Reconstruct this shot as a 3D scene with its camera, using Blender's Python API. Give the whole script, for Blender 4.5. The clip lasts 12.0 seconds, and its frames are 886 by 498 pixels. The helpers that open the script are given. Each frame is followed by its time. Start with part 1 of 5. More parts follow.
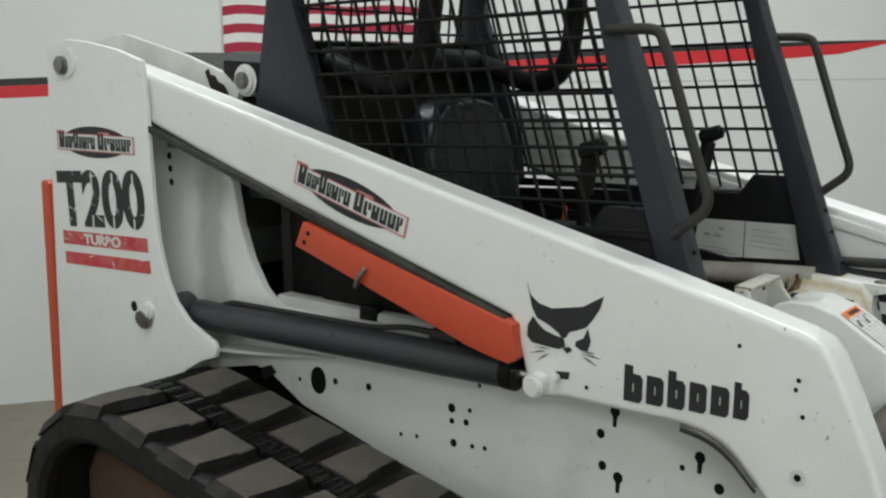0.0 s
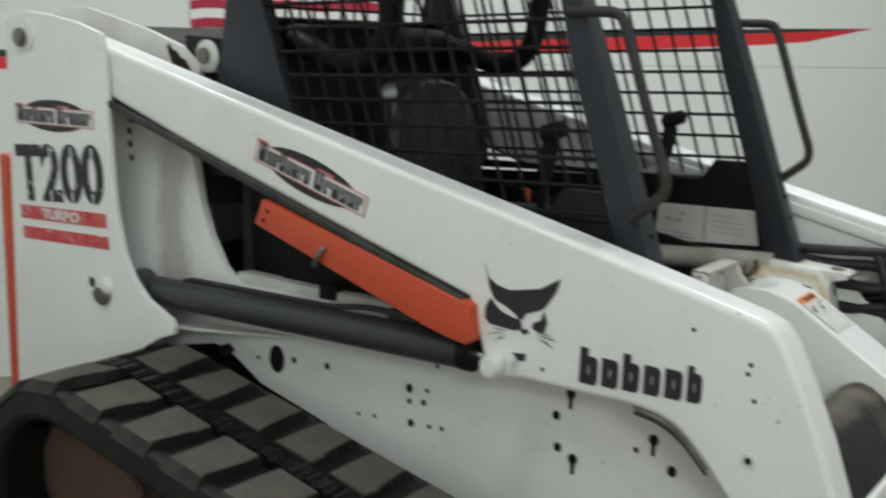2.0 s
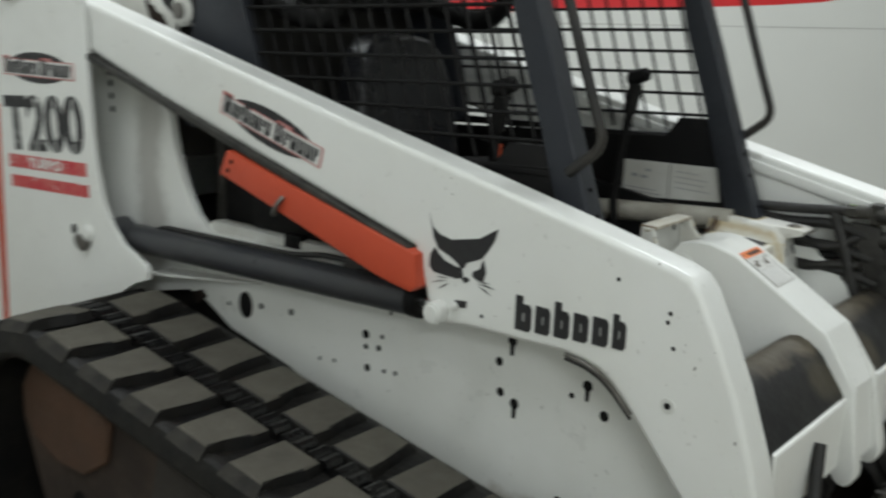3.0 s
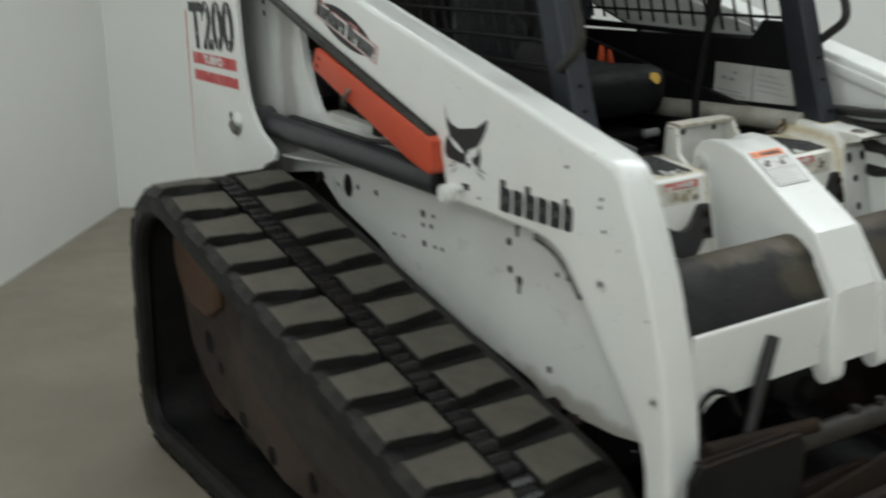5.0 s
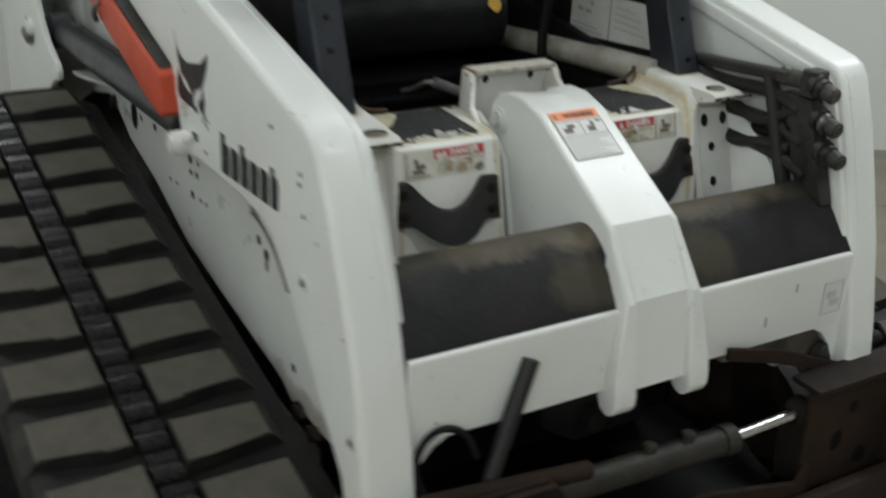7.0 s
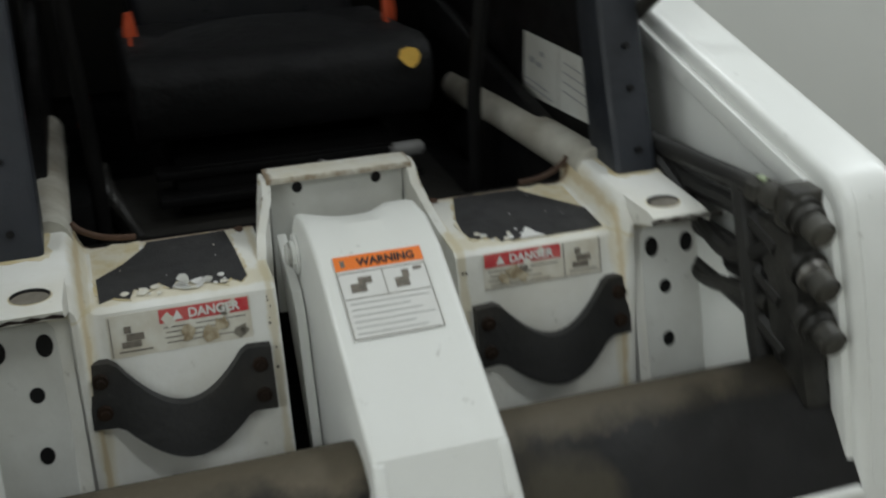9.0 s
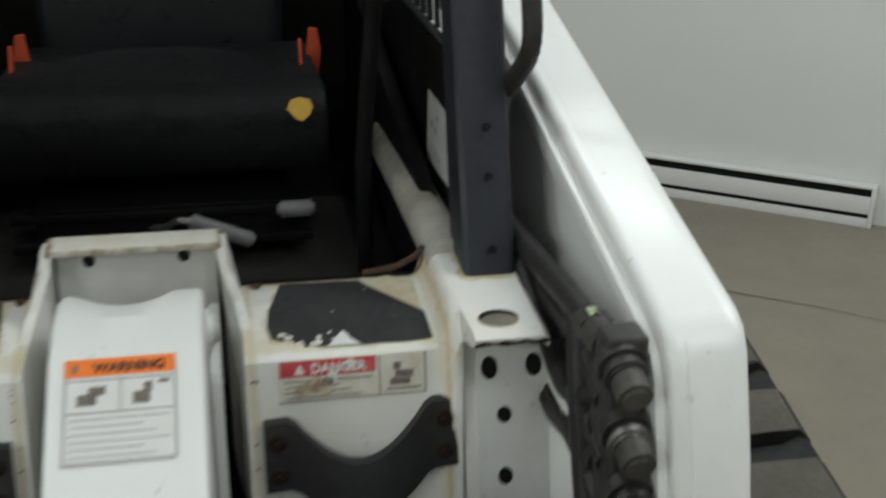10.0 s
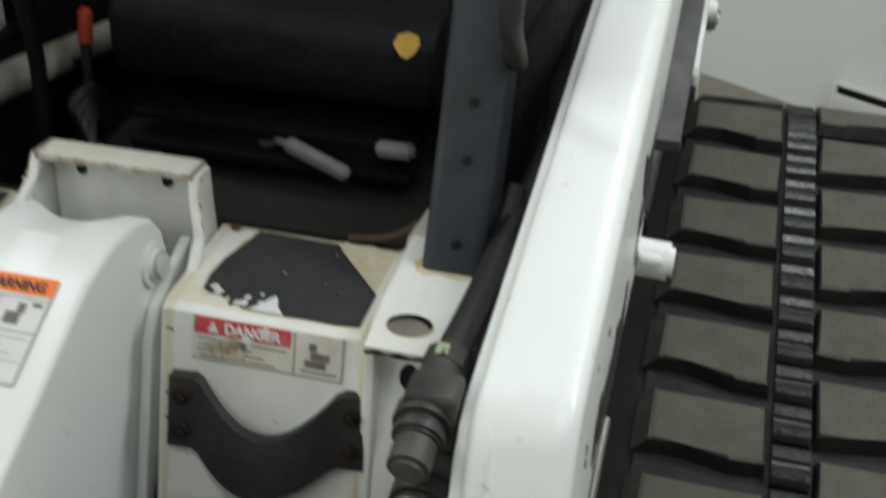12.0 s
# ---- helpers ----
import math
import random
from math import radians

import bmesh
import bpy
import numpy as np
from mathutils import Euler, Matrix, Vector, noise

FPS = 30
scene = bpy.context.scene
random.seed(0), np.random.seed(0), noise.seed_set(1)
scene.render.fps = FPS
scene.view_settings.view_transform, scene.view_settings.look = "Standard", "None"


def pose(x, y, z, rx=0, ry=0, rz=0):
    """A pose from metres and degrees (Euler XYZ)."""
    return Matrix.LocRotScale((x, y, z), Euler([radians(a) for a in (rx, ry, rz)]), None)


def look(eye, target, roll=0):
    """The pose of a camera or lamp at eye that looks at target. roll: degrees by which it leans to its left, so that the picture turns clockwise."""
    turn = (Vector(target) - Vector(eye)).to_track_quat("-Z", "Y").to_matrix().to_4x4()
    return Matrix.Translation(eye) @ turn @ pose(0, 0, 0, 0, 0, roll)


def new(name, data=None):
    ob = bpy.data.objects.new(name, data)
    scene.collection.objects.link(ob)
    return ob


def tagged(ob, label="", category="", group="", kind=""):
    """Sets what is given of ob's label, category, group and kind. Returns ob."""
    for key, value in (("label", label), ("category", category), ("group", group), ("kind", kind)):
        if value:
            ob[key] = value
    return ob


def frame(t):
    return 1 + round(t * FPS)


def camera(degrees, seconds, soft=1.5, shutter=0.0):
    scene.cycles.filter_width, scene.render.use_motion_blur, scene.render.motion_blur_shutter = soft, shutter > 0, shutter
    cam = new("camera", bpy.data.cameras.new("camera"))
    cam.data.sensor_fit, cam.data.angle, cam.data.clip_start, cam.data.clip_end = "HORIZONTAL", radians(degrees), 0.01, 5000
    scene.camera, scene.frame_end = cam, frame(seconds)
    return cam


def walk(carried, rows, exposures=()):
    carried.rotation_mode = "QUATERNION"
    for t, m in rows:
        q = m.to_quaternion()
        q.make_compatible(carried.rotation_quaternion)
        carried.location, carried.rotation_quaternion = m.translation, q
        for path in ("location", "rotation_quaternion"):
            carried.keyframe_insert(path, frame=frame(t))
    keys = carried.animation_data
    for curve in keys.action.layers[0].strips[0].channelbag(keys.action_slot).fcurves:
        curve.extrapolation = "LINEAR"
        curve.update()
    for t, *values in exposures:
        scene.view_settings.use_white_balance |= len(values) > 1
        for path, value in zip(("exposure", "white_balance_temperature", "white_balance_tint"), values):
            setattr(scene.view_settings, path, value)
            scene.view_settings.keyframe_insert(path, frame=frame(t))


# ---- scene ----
cam = camera(43.24, 12.0, soft=2.2, shutter=0.75)
PATH = [
    (0, (1.2441, -2.4981, 1.7072), (0.0839, -0.9140, 1.3271), 2.07),
    (0.5, (1.2531, -2.4827, 1.7120), (0.0695, -0.9182, 1.3228), 2.09),
    (1, (1.2452, -2.4773, 1.7149), (0.0699, -0.9094, 1.3143), 2.49),
    (1.5, (1.2430, -2.4835, 1.7073), (0.0776, -0.9083, 1.3062), 3.19),
    (2, (1.2618, -2.4811, 1.7060), (0.1495, -0.8705, 1.2954), 3.26),
    (2.5, (1.3229, -2.4846, 1.6844), (0.3149, -0.8163, 1.2365), 4.08),
    (3, (1.4736, -2.4332, 1.7156), (0.3162, -0.8758, 1.2311), 3.63),
    (3.2, (1.5616, -2.3867, 1.7266), (0.2975, -0.9188, 1.2293), 3.46),
    (4.8, (2.1780, -2.1396, 1.7381), (0.6070, -1.0768, 1.1037), -0.15),
    (5, (2.2446, -2.0524, 1.7672), (0.6780, -0.9990, 1.1067), 1.08),
    (5.5, (2.3493, -1.8463, 1.7834), (0.7568, -0.8394, 1.1124), 5.56),
    (6, (2.2933, -1.6836, 1.7494), (0.7700, -0.6289, 0.9963), 2.20),
    (6.5, (2.1637, -1.5300, 1.7732), (0.6524, -0.4681, 1.0062), 2.26),
    (7, (2.0958, -1.2532, 1.7421), (0.5608, -0.2763, 0.9118), 3.70),
    (7.2, (2.1179, -1.1096, 1.7204), (0.5467, -0.2043, 0.8768), 3.22),
    (8.8, (1.7120, -0.4088, 1.7000), (0.0555, 0.2986, 0.8307), -0.23),
    (9, (1.6891, -0.2961, 1.7023), (-0.0256, 0.2627, 0.8378), -0.78),
    (9.5, (1.6528, -0.0331, 1.7331), (-0.1086, 0.3165, 0.8527), 1.80),
    (10, (1.5439, 0.1138, 1.7189), (-0.2243, 0.4787, 0.8584), 1.54),
    (10.5, (1.3721, 0.2192, 1.7088), (-0.3885, 0.5006, 0.8026), 0.81),
    (11, (1.2992, 0.3525, 1.6943), (-0.4372, 0.3408, 0.7020), -1.30),
    (11.5, (1.3062, 0.5728, 1.7013), (-0.3186, 0.2464, 0.5818), 3.42),
    (12, (1.3454, 0.6275, 1.7242), (-0.3283, 0.2180, 0.7088), 1.74),
]
# the loader stands level; the path is kept in the loader's own axes
TILT = Matrix.Translation((0, 0, 0.0114)) @ Matrix.Rotation(radians(4.783), 4, "Y") @ Matrix.Rotation(radians(0.986), 4, "X")
walk(cam, [(t, TILT @ look(eye, target, roll)) for t, eye, target, roll in PATH],
     exposures=[(0.0, 0.22), (1.8, 0.22), (2.5, 0.13), (3.2, 0.1), (5.0, 0.12), (5.5, 0.08), (7.0, -0.05), (8.8, -0.24), (9.3, -0.06), (10.0, 0.03), (10.5, 0.05), (11.1, 0.1), (11.5, 0.22), (12.0, 0.17)])

# ---------------------------------------------------------------- world and lamps
world = bpy.data.worlds.new("world")
scene.world = world
world.use_nodes = True
world.node_tree.nodes["Background"].inputs[0].default_value = (0.75, 0.8, 0.85, 1)
world.node_tree.nodes["Background"].inputs[1].default_value = 0.25

ROOM = radians(53.304)
U = Vector((math.cos(ROOM), math.sin(ROOM), 0))
V = Vector((-math.sin(ROOM), math.cos(ROOM), 0))
WALL_V, WALL_U, FAR_U, FAR_V, HIGH = 3.768, -2.732, 7.5, -10.0, 4.2


def room(u, v, z):
    return U * u + V * v + Vector((0, 0, z))


ROOM_M = Matrix.Rotation(ROOM, 4, "Z")


def tube_lamp(u, v, power):
    lamp = bpy.data.lights.new("ceiling_tube", "AREA")
    lamp.shape, lamp.size, lamp.size_y = "RECTANGLE", 2.4, 0.35
    lamp.energy, lamp.color = power, (0.94, 1.0, 1.02)
    ob = new("ceiling_tube", lamp)
    ob.matrix_world = Matrix.Translation(room(u, v, HIGH - 0.12)) @ ROOM_M
    return ob


# unseen tubes; the 235 W and last ones are added to brighten the right
LAMPS = [(-0.6, 1.4, 50), (2.6, 1.1, 80), (-1.2, -8.6, 235), (2.6, -5.6, 40), (2.9, -1.7, 36), (-2.1, -1.5, 46)]
for u, v, watts in LAMPS:
    tube_lamp(u, v, watts)

# ---------------------------------------------------------------- materials


def mat(name, col, rough=0.5, metal=0.0, col2=None, scale=6.0, amount=0.5, bump=0.0, bump_scale=60.0, fine=None, coat=0.0, spread=0.18, rand=0.0, zones=(), ribs=0.0, spec=0.5, specks=0.0):
    """Procedural surface: a base colour, a second one in patches, fine grain and relief."""
    m = bpy.data.materials.new(name)
    m.use_nodes = True
    nt = m.node_tree
    b = nt.nodes["Principled BSDF"]
    b.inputs["Roughness"].default_value, b.inputs["Metallic"].default_value = rough, metal
    b.inputs["Coat Weight"].default_value, b.inputs["Specular IOR Level"].default_value = coat, spec
    b.inputs["Coat Roughness"].default_value = 0.22
    tc = nt.nodes.new("ShaderNodeTexCoord")
    where = tc.outputs["Object"]
    if rand:
        # alike pieces take different patches of the grain
        own = nt.nodes.new("ShaderNodeObjectInfo")
        far = nt.nodes.new("ShaderNodeVectorMath")
        far.operation = "MULTIPLY_ADD"
        far.inputs[1].default_value = (37.0, 23.0, 11.0)
        nt.links.new(own.outputs["Random"], far.inputs[0])
        nt.links.new(where, far.inputs[2])
        where = far.outputs[0]

    def tex(sc, detail=6.0, rgh=0.6):
        n = nt.nodes.new("ShaderNodeTexNoise")
        n.inputs["Scale"].default_value, n.inputs["Detail"].default_value, n.inputs["Roughness"].default_value = sc, detail, rgh
        nt.links.new(where, n.inputs["Vector"])
        return n

    def mix(fac, c1, c2):
        x = nt.nodes.new("ShaderNodeMix")
        x.data_type = "RGBA"
        for v, i in ((fac, 0), (c1, 6), (c2, 7)):
            if isinstance(v, (tuple, float)):
                x.inputs[i].default_value = (*v, 1) if isinstance(v, tuple) else v
            else:
                nt.links.new(v, x.inputs[i])
        return x.outputs[2]

    def ramp(src, lo, hi, top):
        r = nt.nodes.new("ShaderNodeMapRange")
        for i, v in ((1, lo), (2, hi), (3, 0.0), (4, top)):
            r.inputs[i].default_value = v
        nt.links.new(src, r.inputs[0])
        return r.outputs[0]

    out = None
    if col2:
        out = mix(ramp(tex(scale).outputs[0], 0.5 - spread, 0.5 + spread, amount), col, col2)
    if fine:
        out = mix(ramp(tex(bump_scale, 3.0).outputs[0], 0.4, 0.75, 1.0), out or col, fine)
    if zones:
        sep = nt.nodes.new("ShaderNodeSeparateXYZ")
        nt.links.new(tc.outputs["Object"], sep.inputs[0])

        def maths(op, a, c, clamp=False):
            n = nt.nodes.new("ShaderNodeMath")
            n.operation, n.use_clamp = op, clamp
            for i, v in enumerate((a, c)):
                if isinstance(v, float):
                    n.inputs[i].default_value = v
                elif v is not None:
                    nt.links.new(v, n.inputs[i])
            return n.outputs[0]
        # stained strips: along |axis| = middle, fading over half, ragged by noise
        for axis, middle, half, stain, top, grain, *within in zones:
            off = maths("ABSOLUTE", maths("SUBTRACT", maths("ABSOLUTE", sep.outputs["XYZ".index(axis)], None), middle), None)
            near = ramp(off, half, 0.0, 1.0)
            if within:
                side = maths("ABSOLUTE", maths("SUBTRACT", maths("ABSOLUTE", sep.outputs["XYZ".index(within[0])], None), within[1]), None)
                near = maths("MULTIPLY", near, ramp(side, within[2], within[2] * 0.4, 1.0))
            rag = maths("ADD", near, maths("MULTIPLY", maths("SUBTRACT", tex(grain).outputs[0], 0.5), 1.3))
            out = mix(ramp(rag, 0.45, 0.8, top), out or col, stain)
    if specks:
        out = mix(ramp(tex(55.0, 4.0).outputs[0], 0.66, 0.74, specks), out or col, (0.2, 0.18, 0.15))
        out = mix(ramp(tex(1.3, 8.0, 0.72).outputs[0], 0.52, 0.75, specks * 0.8), out, (0.5, 0.49, 0.44))
    if rand:
        info = nt.nodes.new("ShaderNodeObjectInfo")
        out = mix(ramp(info.outputs["Random"], 0.0, 1.0, rand), out or col, tuple(c * 0.5 for c in col))
    if out is None:
        b.inputs["Base Color"].default_value = (*col, 1)
    else:
        nt.links.new(out, b.inputs["Base Color"])
    rr = ramp(tex(scale * 3).outputs[0], 0.3, 0.7, 1.0)
    rm = nt.nodes.new("ShaderNodeMapRange")
    rm.inputs[3].default_value, rm.inputs[4].default_value = max(rough - 0.08, 0.05), min(rough + 0.1, 1.0)
    nt.links.new(rr, rm.inputs[0])
    nt.links.new(rm.outputs[0], b.inputs["Roughness"])
    if bump:
        bp = nt.nodes.new("ShaderNodeBump")
        bp.inputs["Strength"].default_value, bp.inputs["Distance"].default_value = bump, 0.01
        high = tex(bump_scale).outputs[0]
        if ribs:
            wave = nt.nodes.new("ShaderNodeTexWave")
            wave.bands_direction = "Y"
            wave.inputs["Scale"].default_value, wave.inputs["Distortion"].default_value = ribs, 0.4
            nt.links.new(tc.outputs["Object"], wave.inputs["Vector"])
            both = nt.nodes.new("ShaderNodeMath")
            both.operation = "MULTIPLY_ADD"
            both.inputs[1].default_value = 0.3
            nt.links.new(wave.outputs[0], both.inputs[0])
            nt.links.new(high, both.inputs[2])
            high = both.outputs[0]
        nt.links.new(high, bp.inputs["Height"])
        nt.links.new(bp.outputs[0], b.inputs["Normal"])
    return m


WHITE = mat("white_paint", (0.80, 0.81, 0.785), 0.4, col2=(0.72, 0.725, 0.685), scale=2.2, amount=0.7, bump=0.06, bump_scale=25, coat=0.3, specks=0.3)
SIDE_PAINT = mat("grimy_white_paint", (0.79, 0.80, 0.77), 0.34, col2=(0.70, 0.705, 0.66), scale=3.0, amount=0.7, bump=0.06, bump_scale=25, coat=0.3, specks=0.4, zones=(("X", 0.998, 0.12, (0.28, 0.265, 0.24), 0.6, 5.0), ("Z", 0.558, 0.07, (0.30, 0.26, 0.20), 0.6, 14.0)))
DIRTY_WHITE = mat("dirty_white_paint", (0.55, 0.54, 0.48), 0.55, col2=(0.22, 0.19, 0.14), scale=9.0, amount=0.8, bump=0.15, bump_scale=40)
GREY_WHITE = mat("worn_white_paint", (0.70, 0.71, 0.68), 0.45, col2=(0.36, 0.34, 0.29), scale=4.0, amount=0.6, bump=0.1, bump_scale=30, specks=0.4)
BRACKET_PAINT = mat("aged_white_paint", (0.73, 0.73, 0.69), 0.42, col2=(0.58, 0.53, 0.42), scale=16.0, amount=0.4, bump=0.12, bump_scale=40, spread=0.12, specks=0.4)
SLATE = mat("slate_cab_paint", (0.023, 0.027, 0.035), 0.45, col2=(0.016, 0.018, 0.022), scale=5.0, amount=0.85, bump=0.12, bump_scale=70, spec=0.4, fine=(0.024, 0.026, 0.033))
BLACK = mat("black_paint", (0.0045, 0.0045, 0.005), 0.5, col2=(0.010, 0.0092, 0.0085), scale=7.0, amount=0.7, bump=0.12, bump_scale=60, spec=0.2)
GRIP = mat("black_grip_sheet", (0.02, 0.02, 0.022), 0.75, col2=(0.035, 0.034, 0.032), scale=14.0, amount=0.6, bump=0.5, bump_scale=350)
PLASTIC = mat("dull_grey_plastic", (0.22, 0.22, 0.22), 0.5, col2=(0.12, 0.115, 0.105), scale=20, amount=0.8)
MOUNT_RUST = mat("dim_rusty_plate", (0.030, 0.0155, 0.008), 0.85, spec=0.25, col2=(0.009, 0.0068, 0.005), scale=7.0, amount=0.9, bump=0.3, bump_scale=60)
TUBE = mat("scuffed_black_tube", (0.0075, 0.0075, 0.008), 0.6, col2=(0.016, 0.015, 0.0135), scale=6.0, amount=0.8, bump=0.2, bump_scale=80, zones=(("Z", 0.987, 0.040, (0.13, 0.108, 0.075), 0.9, 13.0, "Y", 0.19, 0.32), ("Z", 0.93, 0.09, (0.055, 0.047, 0.030), 0.8, 7.0, "Y", 0.14, 0.10), ("Z", 0.985, 0.03, (0.05, 0.043, 0.03), 0.5, 9.0)), spec=0.3)
WORN_BLACK = mat("worn_black_tube", (0.012, 0.012, 0.012), 0.55, col2=(0.03, 0.026, 0.02), scale=5.0, amount=0.8, bump=0.2, bump_scale=80, spread=0.1)
LUG_TOP = mat("dusty_rubber", (0.118, 0.109, 0.087), 0.9, col2=(0.070, 0.064, 0.052), scale=14.0, amount=0.9, bump=0.5, bump_scale=120, fine=(0.095, 0.088, 0.071), rand=0.25, ribs=62.0)
# thin dust, its colour lowered for the shade beside the chassis
DUSTY_MARGIN = mat("thin_shaded_dust_on_rubber", (0.030, 0.027, 0.021), 0.85, col2=(0.011, 0.010, 0.009), scale=9.0, amount=0.9, bump=0.3, bump_scale=90, spread=0.14)
LINK_RUBBER = mat("glossy_black_rubber", (0.004, 0.004, 0.0045), 0.3, spec=0.45, col2=(0.010, 0.0095, 0.009), scale=30.0, amount=0.7, bump=0.06, bump_scale=60, rand=0.3)
GAP_RUBBER = mat("dirty_black_rubber", (0.006, 0.0060, 0.0062), 0.55, spec=0.28, col2=(0.015, 0.0135, 0.011), scale=9.0, amount=0.7, bump=0.3, bump_scale=60, spread=0.12)
DECK_PAINT = mat("stained_deck_paint", (0.77, 0.77, 0.735), 0.4, specks=0.5, col2=(0.64, 0.615, 0.53), scale=9.0, amount=0.5, bump=0.15, bump_scale=40, spread=0.12,
                 zones=(("Y", 0.339, 0.020, (0.62, 0.55, 0.38), 0.55, 15.0), ("Y", 0.341, 0.007, (0.54, 0.42, 0.22), 0.6, 40.0), ("Y", 0.124, 0.012, (0.58, 0.50, 0.32), 0.6, 26.0), ("X", 0.322, 0.028, (0.60, 0.51, 0.32), 0.45, 30.0), ("X", 0.315, 0.012, (0.16, 0.085, 0.04), 0.8, 40.0), ("Z", 1.081, 0.006, (0.58, 0.50, 0.30), 0.5, 40.0)))
LIP_PAINT = mat("rust_edged_paint", (0.66, 0.655, 0.61), 0.42, col2=(0.50, 0.44, 0.30), scale=14.0, amount=0.7, bump=0.15, bump_scale=40, zones=(("Y", 0.098, 0.014, (0.20, 0.14, 0.08), 0.9, 45.0), ("X", 0.352, 0.006, (0.24, 0.17, 0.10), 0.8, 60.0)))
RUST = mat("rusty_brown_steel", (0.09, 0.047, 0.027), 0.8, col2=(0.055, 0.031, 0.02), scale=6.0, amount=0.9, bump=0.3, bump_scale=60)
FRAME_GREY = mat("grimy_grey_steel", (0.040, 0.034, 0.029), 0.8, col2=(0.020, 0.0165, 0.014), scale=7.0, amount=0.9, bump=0.3, bump_scale=50)
PLATE_RUST = mat("dull_brown_plate", (0.06, 0.040, 0.030), 0.85, col2=(0.024, 0.016, 0.012), scale=4.0, amount=0.95, bump=0.3, bump_scale=40, spread=0.1)
DARK_RUST = mat("dark_rusty_steel", (0.0115, 0.0085, 0.0068), 0.75, spec=0.3, col2=(0.027, 0.0145, 0.009), scale=5.0, amount=0.8, bump=0.35, bump_scale=50)
RED = mat("orange_red_paint", (0.56, 0.075, 0.03), 0.42, col2=(0.47, 0.06, 0.025), scale=5.0, amount=0.6, bump=0.08)
ORANGE = mat("orange_webbing", (0.62, 0.085, 0.02), 0.75, col2=(0.40, 0.05, 0.015), scale=30, bump=0.3, bump_scale=200)
CYL = mat("dark_grey_cylinder", (0.032, 0.034, 0.04), 0.34, col2=(0.05, 0.05, 0.05), scale=6.0, amount=0.6, bump=0.06)
CHROME = mat("chromed_steel", (0.75, 0.75, 0.75), 0.2, 1.0, col2=(0.5, 0.5, 0.5), scale=20)
STEEL = mat("dull_steel", (0.3, 0.29, 0.27), 0.42, 0.8, col2=(0.12, 0.11, 0.1), scale=14.0, amount=0.8, bump=0.15)
GREASE = mat("greasy_grey_fitting", (0.050, 0.048, 0.042), 0.45, 0.2, col2=(0.008, 0.0075, 0.007), scale=18.0, amount=0.9, bump=0.2)
OLIVE = mat("dusty_olive_fitting", (0.070, 0.066, 0.055), 0.55, 0.1, col2=(0.014, 0.013, 0.011), scale=16.0, amount=0.9, bump=0.25, bump_scale=60)
OILED = mat("oil_caked_steel", (0.034, 0.030, 0.024), 0.5, 0.1, col2=(0.012, 0.0105, 0.009), scale=16.0, amount=0.9, bump=0.3, spec=0.4)
HOSE = mat("hydraulic_hose", (0.012, 0.012, 0.0115), 0.5, col2=(0.026, 0.024, 0.021), scale=15.0, amount=0.6, bump=0.1)
VINYL = mat("charcoal_vinyl", (0.0060, 0.0060, 0.0070), 0.6, spec=0.2, col2=(0.011, 0.011, 0.011), scale=5.0, amount=0.8, bump=0.6, bump_scale=26)
GLOSS_VINYL = mat("glossy_grey_vinyl", (0.014, 0.0145, 0.017), 0.3, spec=0.35, col2=(0.008, 0.008, 0.009), scale=5.0, amount=0.8, bump=0.15, bump_scale=26)
FOAM = mat("yellow_foam", (0.62, 0.38, 0.07), 0.9, col2=(0.5, 0.28, 0.04), scale=30, bump=0.4, bump_scale=120)
BROWN = mat("dark_brown_panel", (0.022, 0.020, 0.016), 0.7, col2=(0.013, 0.012, 0.010), scale=4.0, amount=0.7, bump=0.15)
INK = mat("black_decal", (0.016, 0.016, 0.018), 0.5, col2=(0.03, 0.03, 0.03), scale=20)
FADED_INK = mat("faded_print", (0.10, 0.09, 0.075), 0.6, col2=(0.24, 0.21, 0.17), scale=90, amount=0.9)
DECAL_RED = mat("red_decal", (0.52, 0.028, 0.04), 0.45, col2=(0.60, 0.17, 0.15), scale=22, amount=0.6, spread=0.1)
DECAL_WHITE = mat("white_decal", (0.72, 0.72, 0.70), 0.45, col2=(0.62, 0.61, 0.57), scale=14)
DECAL_ORANGE = mat("orange_decal", (0.85, 0.20, 0.025), 0.45)
DECAL_GREY = mat("grey_print", (0.30, 0.30, 0.31), 0.55)
PALE_PRINT = mat("worn_pale_print", (0.46, 0.465, 0.45), 0.55, col2=(0.6, 0.6, 0.58), scale=60, amount=0.9)
DECAL_PINK = mat("scuffed_red_edge", (0.5, 0.12, 0.11), 0.5, col2=(0.62, 0.4, 0.38), scale=30)
OLD_LABEL = mat("stained_old_label", (0.70, 0.69, 0.62), 0.55, col2=(0.42, 0.34, 0.22), scale=24, amount=0.45, spread=0.14)
LABEL_STAIN = mat("brown_label_stain", (0.26, 0.20, 0.12), 0.6, col2=(0.50, 0.44, 0.32), scale=70, amount=1.0, spread=0.12)
WALL = mat("white_wall_panel", (0.68, 0.69, 0.66), 0.6, col2=(0.635, 0.645, 0.615), scale=0.8, amount=0.7, bump=0.03, bump_scale=12)
CONCRETE = mat("tan_concrete", (0.245, 0.216, 0.164), 0.5, col2=(0.175, 0.156, 0.122), scale=1.6, amount=0.9, bump=0.12, bump_scale=30, fine=(0.21, 0.186, 0.146))
CEIL = mat("white_ceiling", (0.72, 0.72, 0.7), 0.8, col2=(0.66, 0.66, 0.64), scale=1.0)
STRIPE_RED = mat("red_wall_stripe", (0.62, 0.025, 0.03), 0.5, col2=(0.55, 0.02, 0.025), scale=4)
